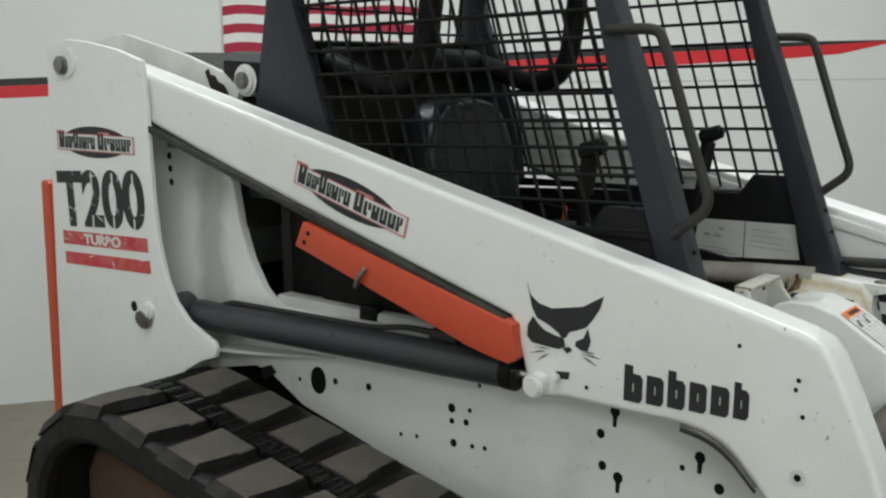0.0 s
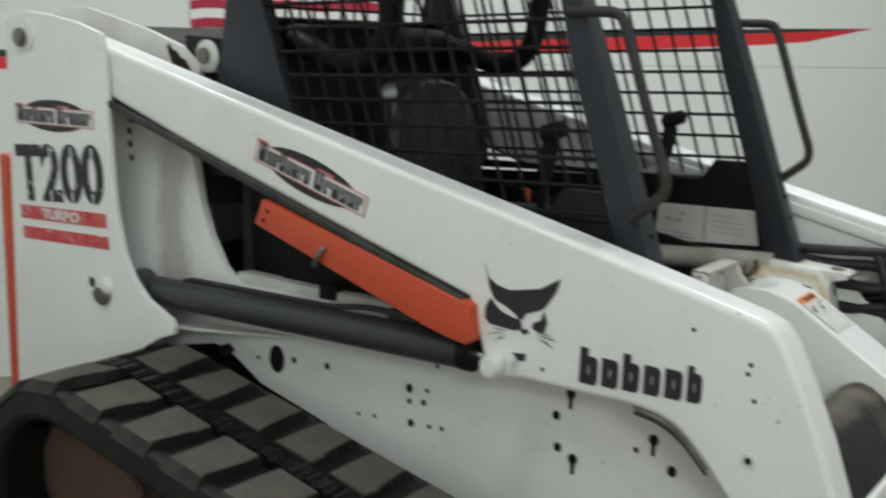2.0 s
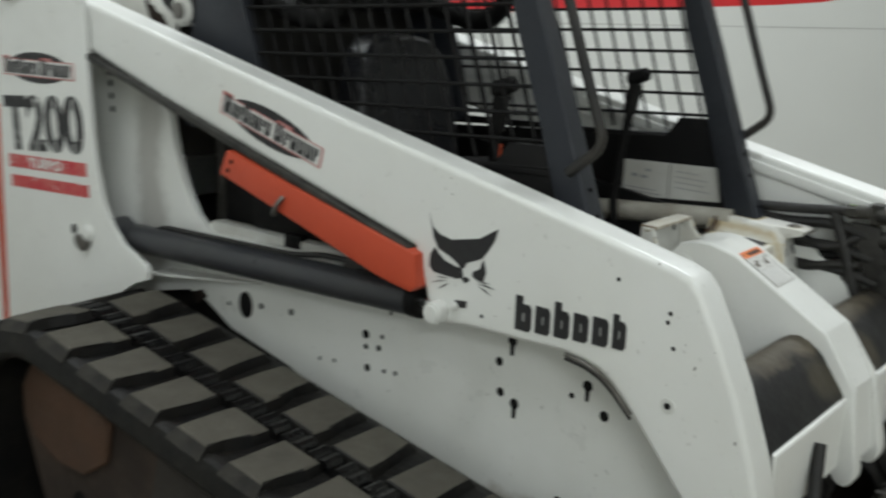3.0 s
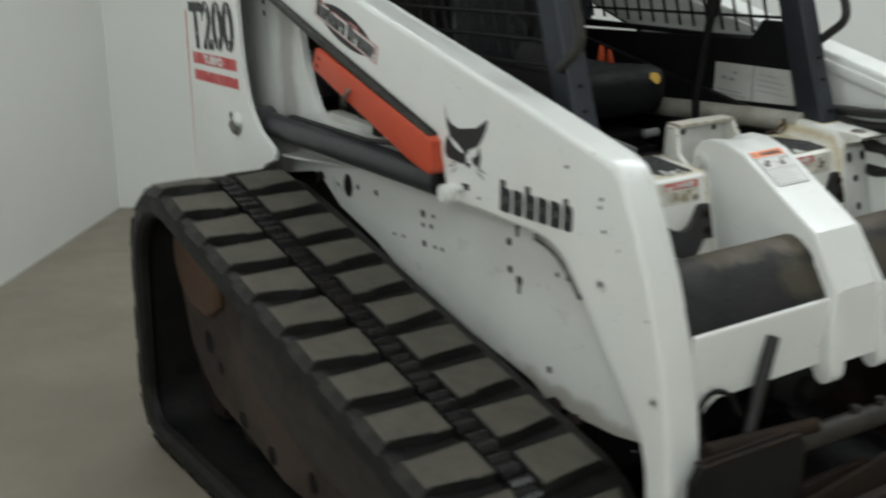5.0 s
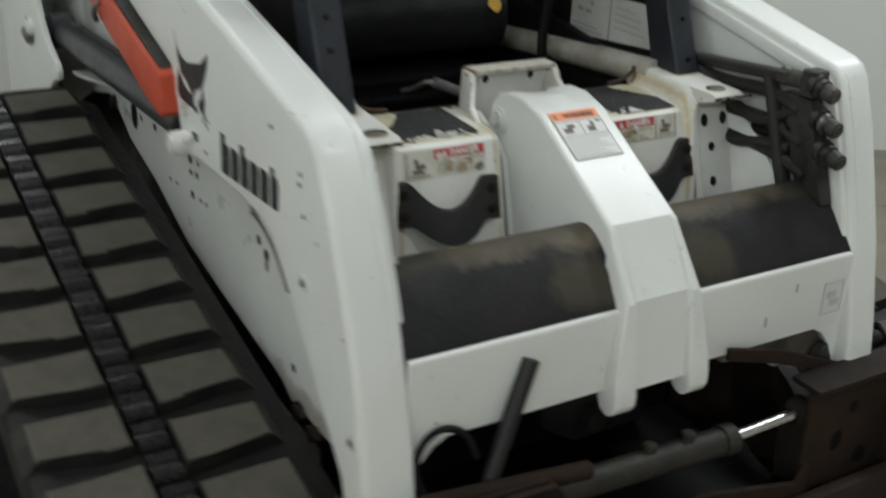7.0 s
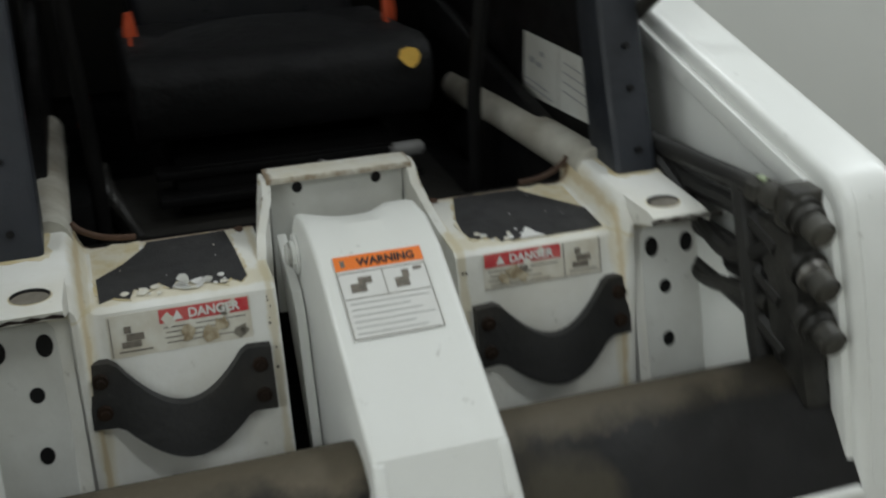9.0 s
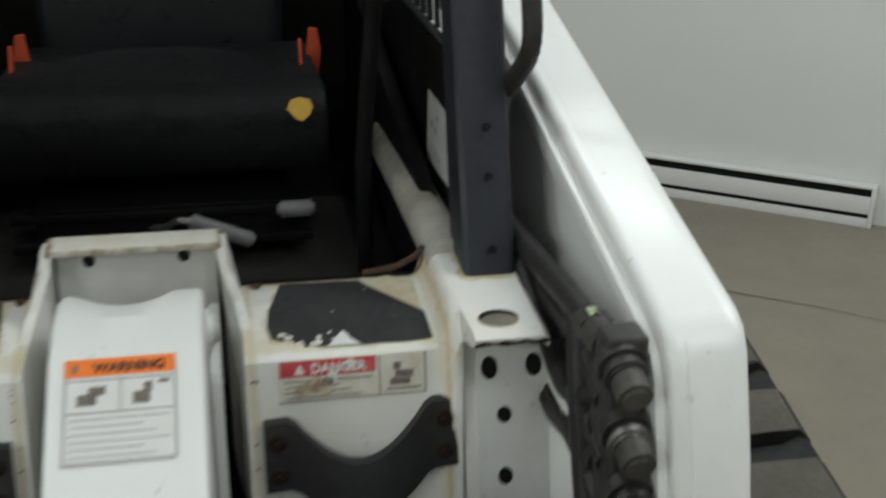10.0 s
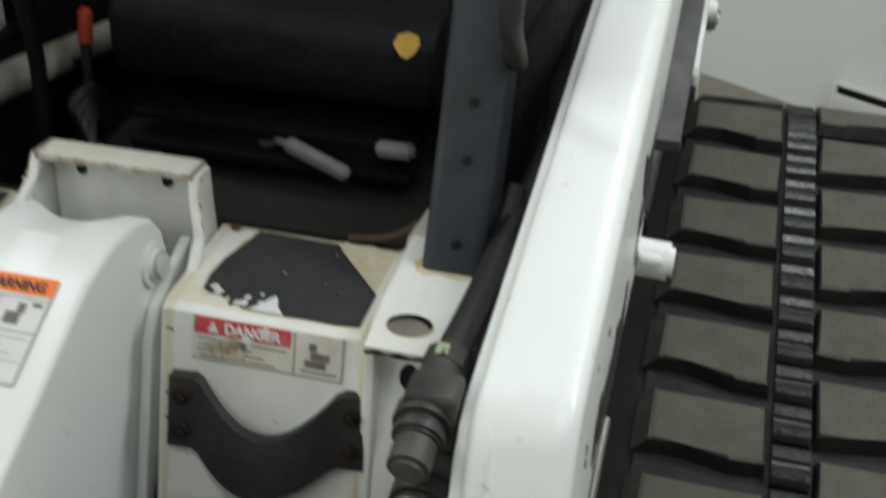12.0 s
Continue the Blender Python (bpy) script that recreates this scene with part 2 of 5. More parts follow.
FLAG_RED = mat("flag_red", (0.36, 0.02, 0.05), 0.8)
FLAG_WHITE = mat("flag_white", (0.7, 0.69, 0.66), 0.8)
HEATER = mat("white_enamel", (0.68, 0.68, 0.655), 0.4, col2=(0.6, 0.6, 0.57), scale=3)

SCUFF = mat("bare_scuffed_metal", (0.34, 0.335, 0.31), 0.5, col2=(0.16, 0.15, 0.13), scale=60, amount=0.9)
TAN_STEEL = mat("dirty_inner_steel", (0.24, 0.22, 0.18), 0.6, col2=(0.12, 0.105, 0.085), scale=30, amount=0.9)
STAIN = mat("yellowed_paint", (0.58, 0.49, 0.28), 0.5, col2=(0.68, 0.645, 0.54), scale=30.0, amount=0.9, bump=0.2, bump_scale=60, spread=0.12)

# ---------------------------------------------------------------- mesh helpers


DRAWN = [Matrix.Identity(4)]  # from the axes in which parts are drawn to metres


def part(name, bm, material, parent=None, label="", smooth=True):
    bm.transform(DRAWN[0])
    me = bpy.data.meshes.new(name)
    bmesh.ops.recalc_face_normals(bm, faces=bm.faces)
    bm.to_mesh(me)
    bm.free()
    for m in material if isinstance(material, (list, tuple)) else [material]:
        me.materials.append(m)
    if smooth:
        me.polygons.foreach_set("use_smooth", [True] * len(me.polygons))
        me.set_sharp_from_angle(angle=radians(35))
    ob = new(name, me)
    if parent:
        ob.parent = parent
    return tagged(ob, label)


def bevel(bm, off, seg=2):
    if off > 0:
        edges = [e for e in bm.edges if len(e.link_faces) == 2 and e.calc_face_angle(0) > 0.5]
        bmesh.ops.bevel(bm, geom=edges, offset=off, segments=seg, profile=0.6, affect="EDGES", clamp_overlap=True)
    return bm


def prism(poly, lo, hi, axis="y", off=0.0, seg=2, bm=None):
    """A flat outline pushed out along an axis. The outline is (x, z) for y, (x, y) for z and (y, z) for x."""
    own = bm is None
    bm = bm or bmesh.new()
    put = {"y": lambda a, b, c: (a, c, b), "z": lambda a, b, c: (a, b, c), "x": lambda a, b, c: (c, a, b)}[axis]
    lows = [bm.verts.new(put(a, b, lo)) for a, b in poly]
    his = [bm.verts.new(put(a, b, hi)) for a, b in poly]
    bm.faces.new(lows)
    bm.faces.new(his[::-1])
    for i in range(len(poly)):
        j = (i + 1) % len(poly)
        bm.faces.new((lows[j], lows[i], his[i], his[j]))
    if own:
        bmesh.ops.recalc_face_normals(bm, faces=bm.faces)
        bevel(bm, off, seg)
    return bm


def box(lo, hi, off=0.0, seg=2, bm=None):
    return prism([(lo[0], lo[2]), (hi[0], lo[2]), (hi[0], hi[2]), (lo[0], hi[2])], lo[1], hi[1], "y", off, seg, bm)


def rod(a, b, r, n=16, r2=None, bm=None, off=0.0):
    """A round bar from a to b."""
    bm = bm or bmesh.new()
    a, b = Vector(a), Vector(b)
    m = Matrix.Translation((a + b) / 2) @ (b - a).to_track_quat("Z", "Y").to_matrix().to_4x4()
    made = bmesh.ops.create_cone(bm, cap_ends=True, segments=n, radius1=r, radius2=r if r2 is None else r2, depth=(b - a).length, matrix=m)
    if off:
        caps = [f for v in made["verts"] for f in v.link_faces if len(f.verts) == n]
        bmesh.ops.bevel(bm, geom=list({e for f in caps for e in f.edges}), offset=off, segments=2, affect="EDGES")
    return bm


def pipe(points, r, n=10, bm=None, bend=0.03):
    """A bent round tube along points, its corners rounded."""
    bm = bm or bmesh.new()
    pts = [Vector(p) for p in points]
    way = [pts[0]]
    for p, q, s in zip(pts, pts[1:], pts[2:]):
        d1, d2 = min(bend, (q - p).length * 0.45), min(bend, (s - q).length * 0.45)
        e, g = q + (p - q).normalized() * d1, q + (s - q).normalized() * d2
        for k in range(6):
            w = k / 5
            way.append(e * (1 - w) ** 2 + q * 2 * w * (1 - w) + g * w * w)
    way.append(pts[-1])
    rings, up = [], Vector((0.31, 0.52, 0.79))
    for i, p in enumerate(way):
        d = (way[min(i + 1, len(way) - 1)] - way[max(i - 1, 0)]).normalized()
        side = d.cross(up).normalized()
        up2 = side.cross(d)
        rings.append([bm.verts.new(p + (side * math.cos(2 * math.pi * k / n) + up2 * math.sin(2 * math.pi * k / n)) * r) for k in range(n)])
    for r1, r2 in zip(rings, rings[1:]):
        for k in range(n):
            bm.faces.new((r1[k], r1[(k + 1) % n], r2[(k + 1) % n], r2[k]))
    bm.faces.new(rings[0][::-1])
    bm.faces.new(rings[-1])
    return bm


def disc(c, axis, r, thick, n=20, bm=None):
    a = Vector(c)
    d = Vector({"x": (1, 0, 0), "y": (0, 1, 0), "z": (0, 0, 1)}[axis]) * thick / 2
    return rod(a - d, a + d, r, n, bm=bm)


def flats(shapes, place, thick=0.0012):
    """Thin plain shapes lying on a surface; place turns (a, b) into a point, with a lift."""
    bm = bmesh.new()
    for poly in shapes:
        lo = [bm.verts.new(place(a, b, 0.0)) for a, b in poly]
        hi = [bm.verts.new(place(a, b, thick)) for a, b in poly]
        bm.faces.new(hi)
        for i in range(len(poly)):
            j = (i + 1) % len(poly)
            bm.faces.new((lo[i], lo[j], hi[j], hi[i]))
    return bm


def each_flat(name, shapes, place, material, parent, thick=0.0006, label=""):
    """One thin object for every outline."""
    return [part(name, flats([p], place, thick), material, parent, label, smooth=False) for p in shapes]


def rect(a0, b0, a1, b1):
    return [(a0, b0), (a1, b0), (a1, b1), (a0, b1)]


def ellipse(a, b, ra, rb, n=24, turn=0.0):
    out = []
    for k in range(n):
        x, y = ra * math.cos(2 * math.pi * k / n), rb * math.sin(2 * math.pi * k / n)
        out.append((a + x * math.cos(turn) - y * math.sin(turn), b + x * math.sin(turn) + y * math.cos(turn)))
    return out


# ---------------------------------------------------------------- the room


def room_box(name, lo, hi, material, off=0.0, label="", category="", kind="structure", parent=None):
    """A box laid out in the room's own axes."""
    bm = box(lo, hi, off)
    bmesh.ops.transform(bm, matrix=ROOM_M, verts=bm.verts)
    ob = part(name, bm, material, parent, label)
    return tagged(ob, "", category, "", kind)


def room_flat(name, shapes, v, material, parent, label=""):
    """Thin shapes on the striped wall: outlines of (u, z)."""
    bm = flats(shapes, lambda a, b, up: (a, v - up, b), 0.002)
    bmesh.ops.transform(bm, matrix=ROOM_M, verts=bm.verts)
    return part(name, bm, material, parent, label, smooth=False)


room_box("floor", (WALL_U - 0.2, FAR_V - 0.2, -0.12), (FAR_U + 0.2, WALL_V + 0.2, 0.0), CONCRETE, label="smooth tan concrete workshop floor with hairline cracks")
wall_north = room_box("wall_north", (WALL_U - 0.2, WALL_V, 0.0), (FAR_U + 0.2, WALL_V + 0.2, HIGH), WALL, label="white panelled wall with a red and black stripe")
room_box("wall_west", (WALL_U - 0.2, FAR_V, 0.0), (WALL_U, WALL_V, HIGH), WALL, label="plain white painted wall")
# east and south walls and the ceiling are unseen, added to close the room
room_box("wall_east", (FAR_U, FAR_V, 0.0), (FAR_U + 0.2, WALL_V, HIGH), WALL, label="plain white painted wall")
room_box("wall_south", (WALL_U - 0.2, FAR_V - 0.2, 0.0), (FAR_U + 0.2, FAR_V, HIGH), WALL, label="plain white painted wall")
room_box("ceiling", (WALL_U - 0.2, FAR_V - 0.2, HIGH), (FAR_U + 0.2, WALL_V + 0.2, HIGH + 0.15), CEIL, label="plain white ceiling, added out of view")

way = [(u, 2.66 + 0.012 * math.sin(u * 2.7) + 0.006 * math.sin(u * 11.0)) for u in np.arange(WALL_U, 6.0, 0.12)]
bm = bmesh.new()
for (u0, v0), (u1, v1) in zip(way, way[1:]):
    w = 0.0022 + 0.001 * math.sin(u0 * 5.0)
    bm.faces.new([bm.verts.new(room(u, v, 0.004)) for u, v in ((u0, v0 - w), (u1, v1 - w), (u1, v1 + w), (u0, v0 + w))])
part("floor_crack", bm, mat("dark_crack", (0.07, 0.06, 0.045), 0.9), bpy.data.objects["floor"], "dark hairline crack", smooth=False)

# stripe on the wall: black over red, running out to a point
room_flat("red_stripe", [[(WALL_U, 1.627), (-1.5, 1.659), (1.61, 1.766), (2.27, 1.788), (2.7, 1.806), (3.1, 1.822), (3.45, 1.846), (3.95, 1.936), (3.25, 1.9), (2.27, 1.868), (1.61, 1.842), (-1.5, 1.721), (WALL_U, 1.690)]], WALL_V, STRIPE_RED, wall_north, "red painted stripe")
room_flat("black_stripe", [[(WALL_U, 1.691), (-1.5, 1.722), (1.61, 1.843), (2.27, 1.869), (3.25, 1.901), (3.95, 1.937), (3.25, 1.928), (2.27, 1.902), (1.61, 1.878), (-1.5, 1.760), (WALL_U, 1.725)]], WALL_V, INK, wall_north, "black painted stripe")
room_flat("panel_joint", [[(0.3, 1.693), (6.4, 1.66), (6.4, 1.666), (0.3, 1.700)]], WALL_V, mat("joint_shadow_gap", (0.45, 0.45, 0.43), 0.7), wall_north)

# the flag on the wall
flag = new("flag")
tagged(flag, "red and white striped cloth flag pinned flat on the wall", "flag")
for k in range(13):
    z = 1.878 + k * 0.051
    col, nm = (FLAG_RED, "red_stripe") if k % 2 == 0 else (FLAG_WHITE, "white_stripe")
    shape = [(-0.545 + 1.175 * i / 16, z + 0.006 * math.sin(i * 1.1) + 0.006 * (i > 0)) for i in range(17)]
    shape += [(-0.545 + 1.175 * i / 16, z + 0.051 + 0.006 * math.sin(i * 1.1) + 0.006 * (i > 0)) for i in range(16, -1, -1)]
    room_flat(nm, [shape], WALL_V - 0.012, col, flag)


def heater(u0, u1):
    h = new("baseboard_heater")
    tagged(h, "long white enamelled baseboard heater along the wall", "heater", "baseboard heaters")
    room_box("back_plate", (u0, WALL_V - 0.02, 0.01), (u1, WALL_V - 0.004, 0.185), HEATER, parent=h, kind="")
    room_box("cover", (u0, WALL_V - 0.07, 0.062), (u1, WALL_V - 0.055, 0.14), HEATER, 0.004, parent=h, kind="")
    room_box("top_rail", (u0, WALL_V - 0.065, 0.174), (u1, WALL_V - 0.02, 0.186), HEATER, 0.003, parent=h, kind="")
    room_box("fin_core", (u0, WALL_V - 0.05, 0.03), (u1, WALL_V - 0.02, 0.172), BLACK, parent=h, kind="")
    room_box("foot_rail", (u0, WALL_V - 0.065, 0.0), (u1, WALL_V - 0.02, 0.04), HEATER, 0.003, parent=h, kind="")
    for u in (u0 - 0.02, u1):
        room_box("end_cap", (u, WALL_V - 0.072, 0.0), (u + 0.02, WALL_V - 0.002, 0.188), HEATER, 0.003, parent=h, kind="")


heater(-1.25, 0.79)

for u, v, watts in LAMPS:
    fixture = new("ceiling_light")
    tagged(fixture, "long white fluorescent ceiling light, assumed out of view, switched on", "ceiling light", "ceiling lights")
    room_box("housing", (u - 1.25, v - 0.2, HIGH - 0.1), (u + 1.25, v + 0.2, HIGH - 0.004), HEATER, 0.01, parent=fixture, kind="")

# ---------------------------------------------------------------- the loader
BODY = Matrix(((0.9654, 0, -0.0268, 0.0189), (0, 1.0179, 0, 0), (-0.0036, 0, 0.9984, -0.0401), (0, 0, 0, 1)))
DRAWN[0] = BODY
loader = new("compact_track_loader")
loader.matrix_world = TILT
tagged(loader, "white compact track loader with dark cab, parked on concrete", "track loader")


# --- tracks ---------------------------------------------------------------
WHEELS = [(-0.848, 0.560, 0.319), (-1.0, 0.140, 0.19), (0.60, 0.352, 0.272)]  # x, z, radius of the outer belt


def loop_points(wheels, step=0.02):
    """The taut line round three wheels, going forward over the top."""
    order = [wheels[0], wheels[2], wheels[1]]
    ends = []
    for (x1, z1, r1), (x2, z2, r2) in zip(order, order[1:] + order[:1]):
        d = math.hypot(x2 - x1, z2 - z1)
        base, lean = math.atan2(z2 - z1, x2 - x1), math.acos((r1 - r2) / d)
        a = base + lean
        ends.append((a, (x1 + r1 * math.cos(a), z1 + r1 * math.sin(a)), (x2 + r2 * math.cos(a), z2 + r2 * math.sin(a))))
    pts = []
    for i, (x, z, r) in enumerate(order):
        a0, a1 = ends[i - 1][0], ends[i][0]
        while a0 < a1:
            a0 += 2 * math.pi
        n = max(2, int(r * (a0 - a1) / step))
        pts += [(x + r * math.cos(a0 + (a1 - a0) * k / n), z + r * math.sin(a0 + (a1 - a0) * k / n)) for k in range(n)]
        p, q = ends[i][1], ends[i][2]
        n = max(2, int(math.dist(p, q) / step))
        pts += [(p[0] + (q[0] - p[0]) * k / n, p[1] + (q[1] - p[1]) * k / n) for k in range(n)]
    return pts


LOOP = loop_points(WHEELS)
LENGTHS = [0.0]
for p, q in zip(LOOP, LOOP[1:] + LOOP[:1]):
    LENGTHS.append(LENGTHS[-1] + math.dist(p, q))
TOTAL = LENGTHS[-1]


def on_loop(s):
    s %= TOTAL
    i = max(k for k in range(len(LOOP)) if LENGTHS[k] <= s)
    p, q = LOOP[i], LOOP[(i + 1) % len(LOOP)]
    w = (s - LENGTHS[i]) / (LENGTHS[i + 1] - LENGTHS[i])
    d = Vector((q[0] - p[0], q[1] - p[1])).normalized()
    return Vector((p[0] + (q[0] - p[0]) * w, p[1] + (q[1] - p[1]) * w)), d


def arc_at(x):
    """Arc length at which the upper run passes x."""
    best = min((k for k in range(len(LOOP)) if LOOP[k][1] > 0.58), key=lambda k: abs(LOOP[k][0] - x))
    return LENGTHS[best] + (x - LOOP[best][0])


LUGS = round(TOTAL / 0.165)
PITCH = TOTAL / LUGS


def block_mesh(name, length, width, height, taper, mats, skew=0.0, wear=0.0, seed=0, ramp=0.0):
    """One tread block, standing on z = 0, x along the track."""
    bm = bmesh.new()
    rnd = random.Random(seed)
    outline = ((-1, -1), (0.98 - skew, -1), (0.96 - 0.85 * skew, -0.4), (1 + 0.85 * skew, 0.35), (1 + skew, 1), (-1, 1), (-0.97, 0.2))
    corners = [(x + rnd.uniform(-wear, wear), y + rnd.uniform(-wear, wear) * 0.4) for x, y in outline]
    low = [bm.verts.new((x * length / 2, y * width / 2 + (ramp if y * ramp > 0.8 * abs(ramp) else 0), 0)) for x, y in corners]
    high = [bm.verts.new((x * (length / 2 - taper), y * (width / 2 - taper * 0.4), height)) for x, y in corners]
    top = bm.faces.new(high)
    for i in range(len(low)):
        j = (i + 1) % len(low)
        bm.faces.new((low[i], low[j], high[j], high[i]))
    bmesh.ops.bevel(bm, geom=list(top.edges), offset=0.0035, segments=1, affect="EDGES")
    me = bpy.data.meshes.new(name)
    bmesh.ops.recalc_face_normals(bm, faces=bm.faces)
    for f in bm.faces:
        f.material_index = 1 if f.normal.z > 0.8 else (2 if f.normal.y * ramp > 0.3 * abs(ramp) and f.normal.z > 0.3 else 0)
    bm.to_mesh(me)
    bm.free()
    for m in mats:
        me.materials.append(m)
    return me


LUG_MESH = {(row, side): [block_mesh("tread_block", 0.120, wide, 0.027, 0.009, [GAP_RUBBER, LUG_TOP, DUSTY_MARGIN], 0.13 * side, 0.06, 3 * k + side, -0.022 * side) for k in range(4)] for row, wide in (("inner", 0.170), ("outer", 0.165)) for side in (1, -1)}


def link_mesh():
    """A rounded double hump that fills the groove between the tread rows."""
    outline = [(-0.038, 0.0), (-0.036, 0.014), (-0.029, 0.024), (-0.02, 0.027), (-0.007, 0.024), (-0.003, 0.019), (0.003, 0.019), (0.007, 0.024), (0.02, 0.027), (0.029, 0.024), (0.036, 0.014), (0.038, 0.0)]
    bm = prism(outline, -0.0265, 0.0265, "y")
    me = bpy.data.meshes.new("drive_link")
    bm.to_mesh(me)
    bm.free()
    me.materials.append(LINK_RUBBER)
    return me


LINK_MESH = link_mesh()


def seat_on_belt(p, d, y):
    """The pose of a piece that stands on the belt at a point p of the loop, where the loop runs along d."""
    at = BODY @ Vector((p[0] + d[1] * 0.028, y + OFFSET, p[1] - d[0] * 0.028))
    run = (BODY.to_3x3() @ Vector((d[0], 0, d[1]))).normalized()
    return Matrix.Translation(at) @ Matrix(((run.x, 0, -run.z), (0, 1, 0), (run.z, 0, run.x))).to_4x4()


OFFSET = 0.017  # the undercarriage stands a little to the left of the body's middle


def build_track(s):
    """One rubber track with its frame, on side s (-1 right, 1 left)."""
    DRAWN[0] = BODY @ Matrix.Translation((0, OFFSET, 0))
    belt = bmesh.new()
    ring = []
    for (x, z), (d) in ((LOOP[k], on_loop(LENGTHS[k] + 0.001)[1]) for k in range(len(LOOP))):
        nx, nz = -d[1], d[0]
        row = []
        for y, lift in ((0.58, 0.0), (0.95, 0.001), (0.981, 0.011), (0.999, 0.006), (1.008, -0.012), (1.009, -0.05), (0.997, -0.066), (0.975, -0.07), (0.965, -0.034), (0.58, -0.032)):
            row.append(belt.verts.new((x + nx * (lift - 0.028), s * y, z + nz * (lift - 0.028))))
        ring.append(row)
    for r1, r2 in zip(ring, ring[1:] + ring[:1]):
        for k in range(10):
            belt.faces.new((r1[k], r1[(k + 1) % 10], r2[(k + 1) % 10], r2[k]))
    track = part("track", belt, GAP_RUBBER, loader, "black rubber track with dusty tread blocks")
    lip = bmesh.new()
    ring = []
    for k in range(len(LOOP)):
        (x, z), d = LOOP[k], on_loop(LENGTHS[k] + 0.001)[1]
        ring.append([lip.verts.new((x - d[1] * (h - 0.028), s * y, z + d[0] * (h - 0.028))) for y, h in ((0.53, -0.020), (0.543, -0.014), (0.581, -0.006), (0.581, -0.028), (0.53, -0.028))])
    for r1, r2 in zip(ring, ring[1:] + ring[:1]):
        for k in range(5):
            lip.faces.new((r1[k], r1[(k + 1) % 5], r2[(k + 1) % 5], r2[k]))
    bmesh.ops.recalc_face_normals(lip, faces=lip.faces)
    part("belt_margin", lip, GAP_RUBBER, track, "black inner margin of the belt")
    for row, y, start in (("outer", 0.904, 0.37), ("inner", 0.678, 0.445)):
        s0 = arc_at(start) + 0.056
        for k in range(LUGS):
            p, d = on_loop(s0 + k * PITCH)
            ob = new("tread_block", LUG_MESH[row, s if row == "inner" else -s][k * 7 % 4])
            ob.parent = track
            ob.matrix_basis = seat_on_belt(p, d, s * y) @ pose(0, 0, 0, 0, 0, 1.2 * math.sin(k * 2.3))
    s0 = arc_at(0.30)
    for k in range(LUGS * 2):
        p, d = on_loop(s0 + k * PITCH / 2)
        ob = new("drive_link", LINK_MESH)
        ob.parent = track
        ob.matrix_basis = seat_on_belt(p, d, s * 0.793)
    # track frame and wheels
    frame_poly = [(-0.95, 0.18), (-0.9, 0.36), (-0.62, 0.42), (-0.35, 0.62), (-0.2, 0.62), (0.1, 0.46), (0.55, 0.45), (0.62, 0.3), (0.5, 0.2), (-0.6, 0.16)]
    tf = part("track_frame", prism(frame_poly, s * 0.68, s * 0.82, "y", 0.012), DARK_RUST, loader, "dirty brown welded steel track frame")
    web = [(-0.96, 0.33), (-1.05, 0.55), (-1.05, 0.64), (-1.0, 0.73), (-0.9, 0.765), (-0.78, 0.76), (-0.3, 0.645), (0.2, 0.535), (0.54, 0.48), (0.58, 0.36), (0.5, 0.21), (-0.285, 0.15), (-0.51, 0.185), (-0.78, 0.205), (-0.9, 0.27)]
    part("side_plate", prism(web, *sorted((s * 0.868, s * 0.888)), "y", 0.008, 3), PLATE_RUST, tf, "dull rust-brown side plate")
    part("drive_cover", prism([(-1.015, 0.592), (-1.015, 0.657), (-0.973, 0.719), (-0.905, 0.743), (-0.820, 0.739), (-0.701, 0.710), (-0.649, 0.641), (-0.667, 0.542), (-0.752, 0.485), (-0.871, 0.485), (-0.973, 0.526)], *sorted((s * 0.883, s * 0.911)), "y", 0.014, 3), RUST, tf, "rounded rusty orange-brown drive cover")
    part("frame_rail", prism([(-0.47, 0.52), (-0.44, 0.645), (-0.3, 0.615), (0.4, 0.475), (0.54, 0.42), (0.52, 0.33), (0.0, 0.34), (-0.36, 0.40)], *sorted((s * 0.891, s * 0.923)), "y", 0.01, 3), FRAME_GREY, tf, "dark grey-brown frame rail")
    for x, z, r in ((-0.80, 0.385, 0.035), (-0.56, 0.225, 0.026), (-0.36, 0.20, 0.028), (-0.72, 0.33, 0.02), (-0.1, 0.24, 0.03), (0.15, 0.25, 0.03)):
        part("plate_opening", disc((x, s * 0.8883, z), "y", r, 0.002, 14), BLACK, tf)
    for (x, z), r in (((-0.45, 0.11), 0.07), ((-0.2, 0.11), 0.07), ((0.05, 0.16), 0.07), ((0.3, 0.17), 0.07), ((-0.72, 0.11), 0.07)):
        part("roller", rod((x, s * 0.64, z), (x, s * 0.81, z), r, 20, off=0.012), DARK_RUST, tf)
    sp = part("sprocket", rod((-0.87, s * 0.68, 0.548), (-0.87, s * 0.785, 0.548), 0.225, 32, off=0.02), RUST, loader, "round rusty brown drive sprocket")
    for k in range(14):
        a = 2 * math.pi * k / 14
        part("sprocket_tooth", rod((-0.87 + 0.232 * math.cos(a), s * 0.70, 0.548 + 0.232 * math.sin(a)), (-0.87 + 0.232 * math.cos(a), s * 0.785, 0.548 + 0.232 * math.sin(a)), 0.022, 8), DARK_RUST, sp)
    for (x, z), r in (((-1.01, 0.145), 0.13), ((0.6, 0.355), 0.2)):
        part("idler_wheel", rod((x, s * 0.68, z), (x, s * 0.81, z), r, 28, off=0.02), DARK_RUST, loader, "dirty steel idler wheel")


build_track(-1)
build_track(1)
DRAWN[0] = BODY

# --- chassis --------------------------------------------------------------
YB, YA, YT = 0.4735, 0.578, 0.600


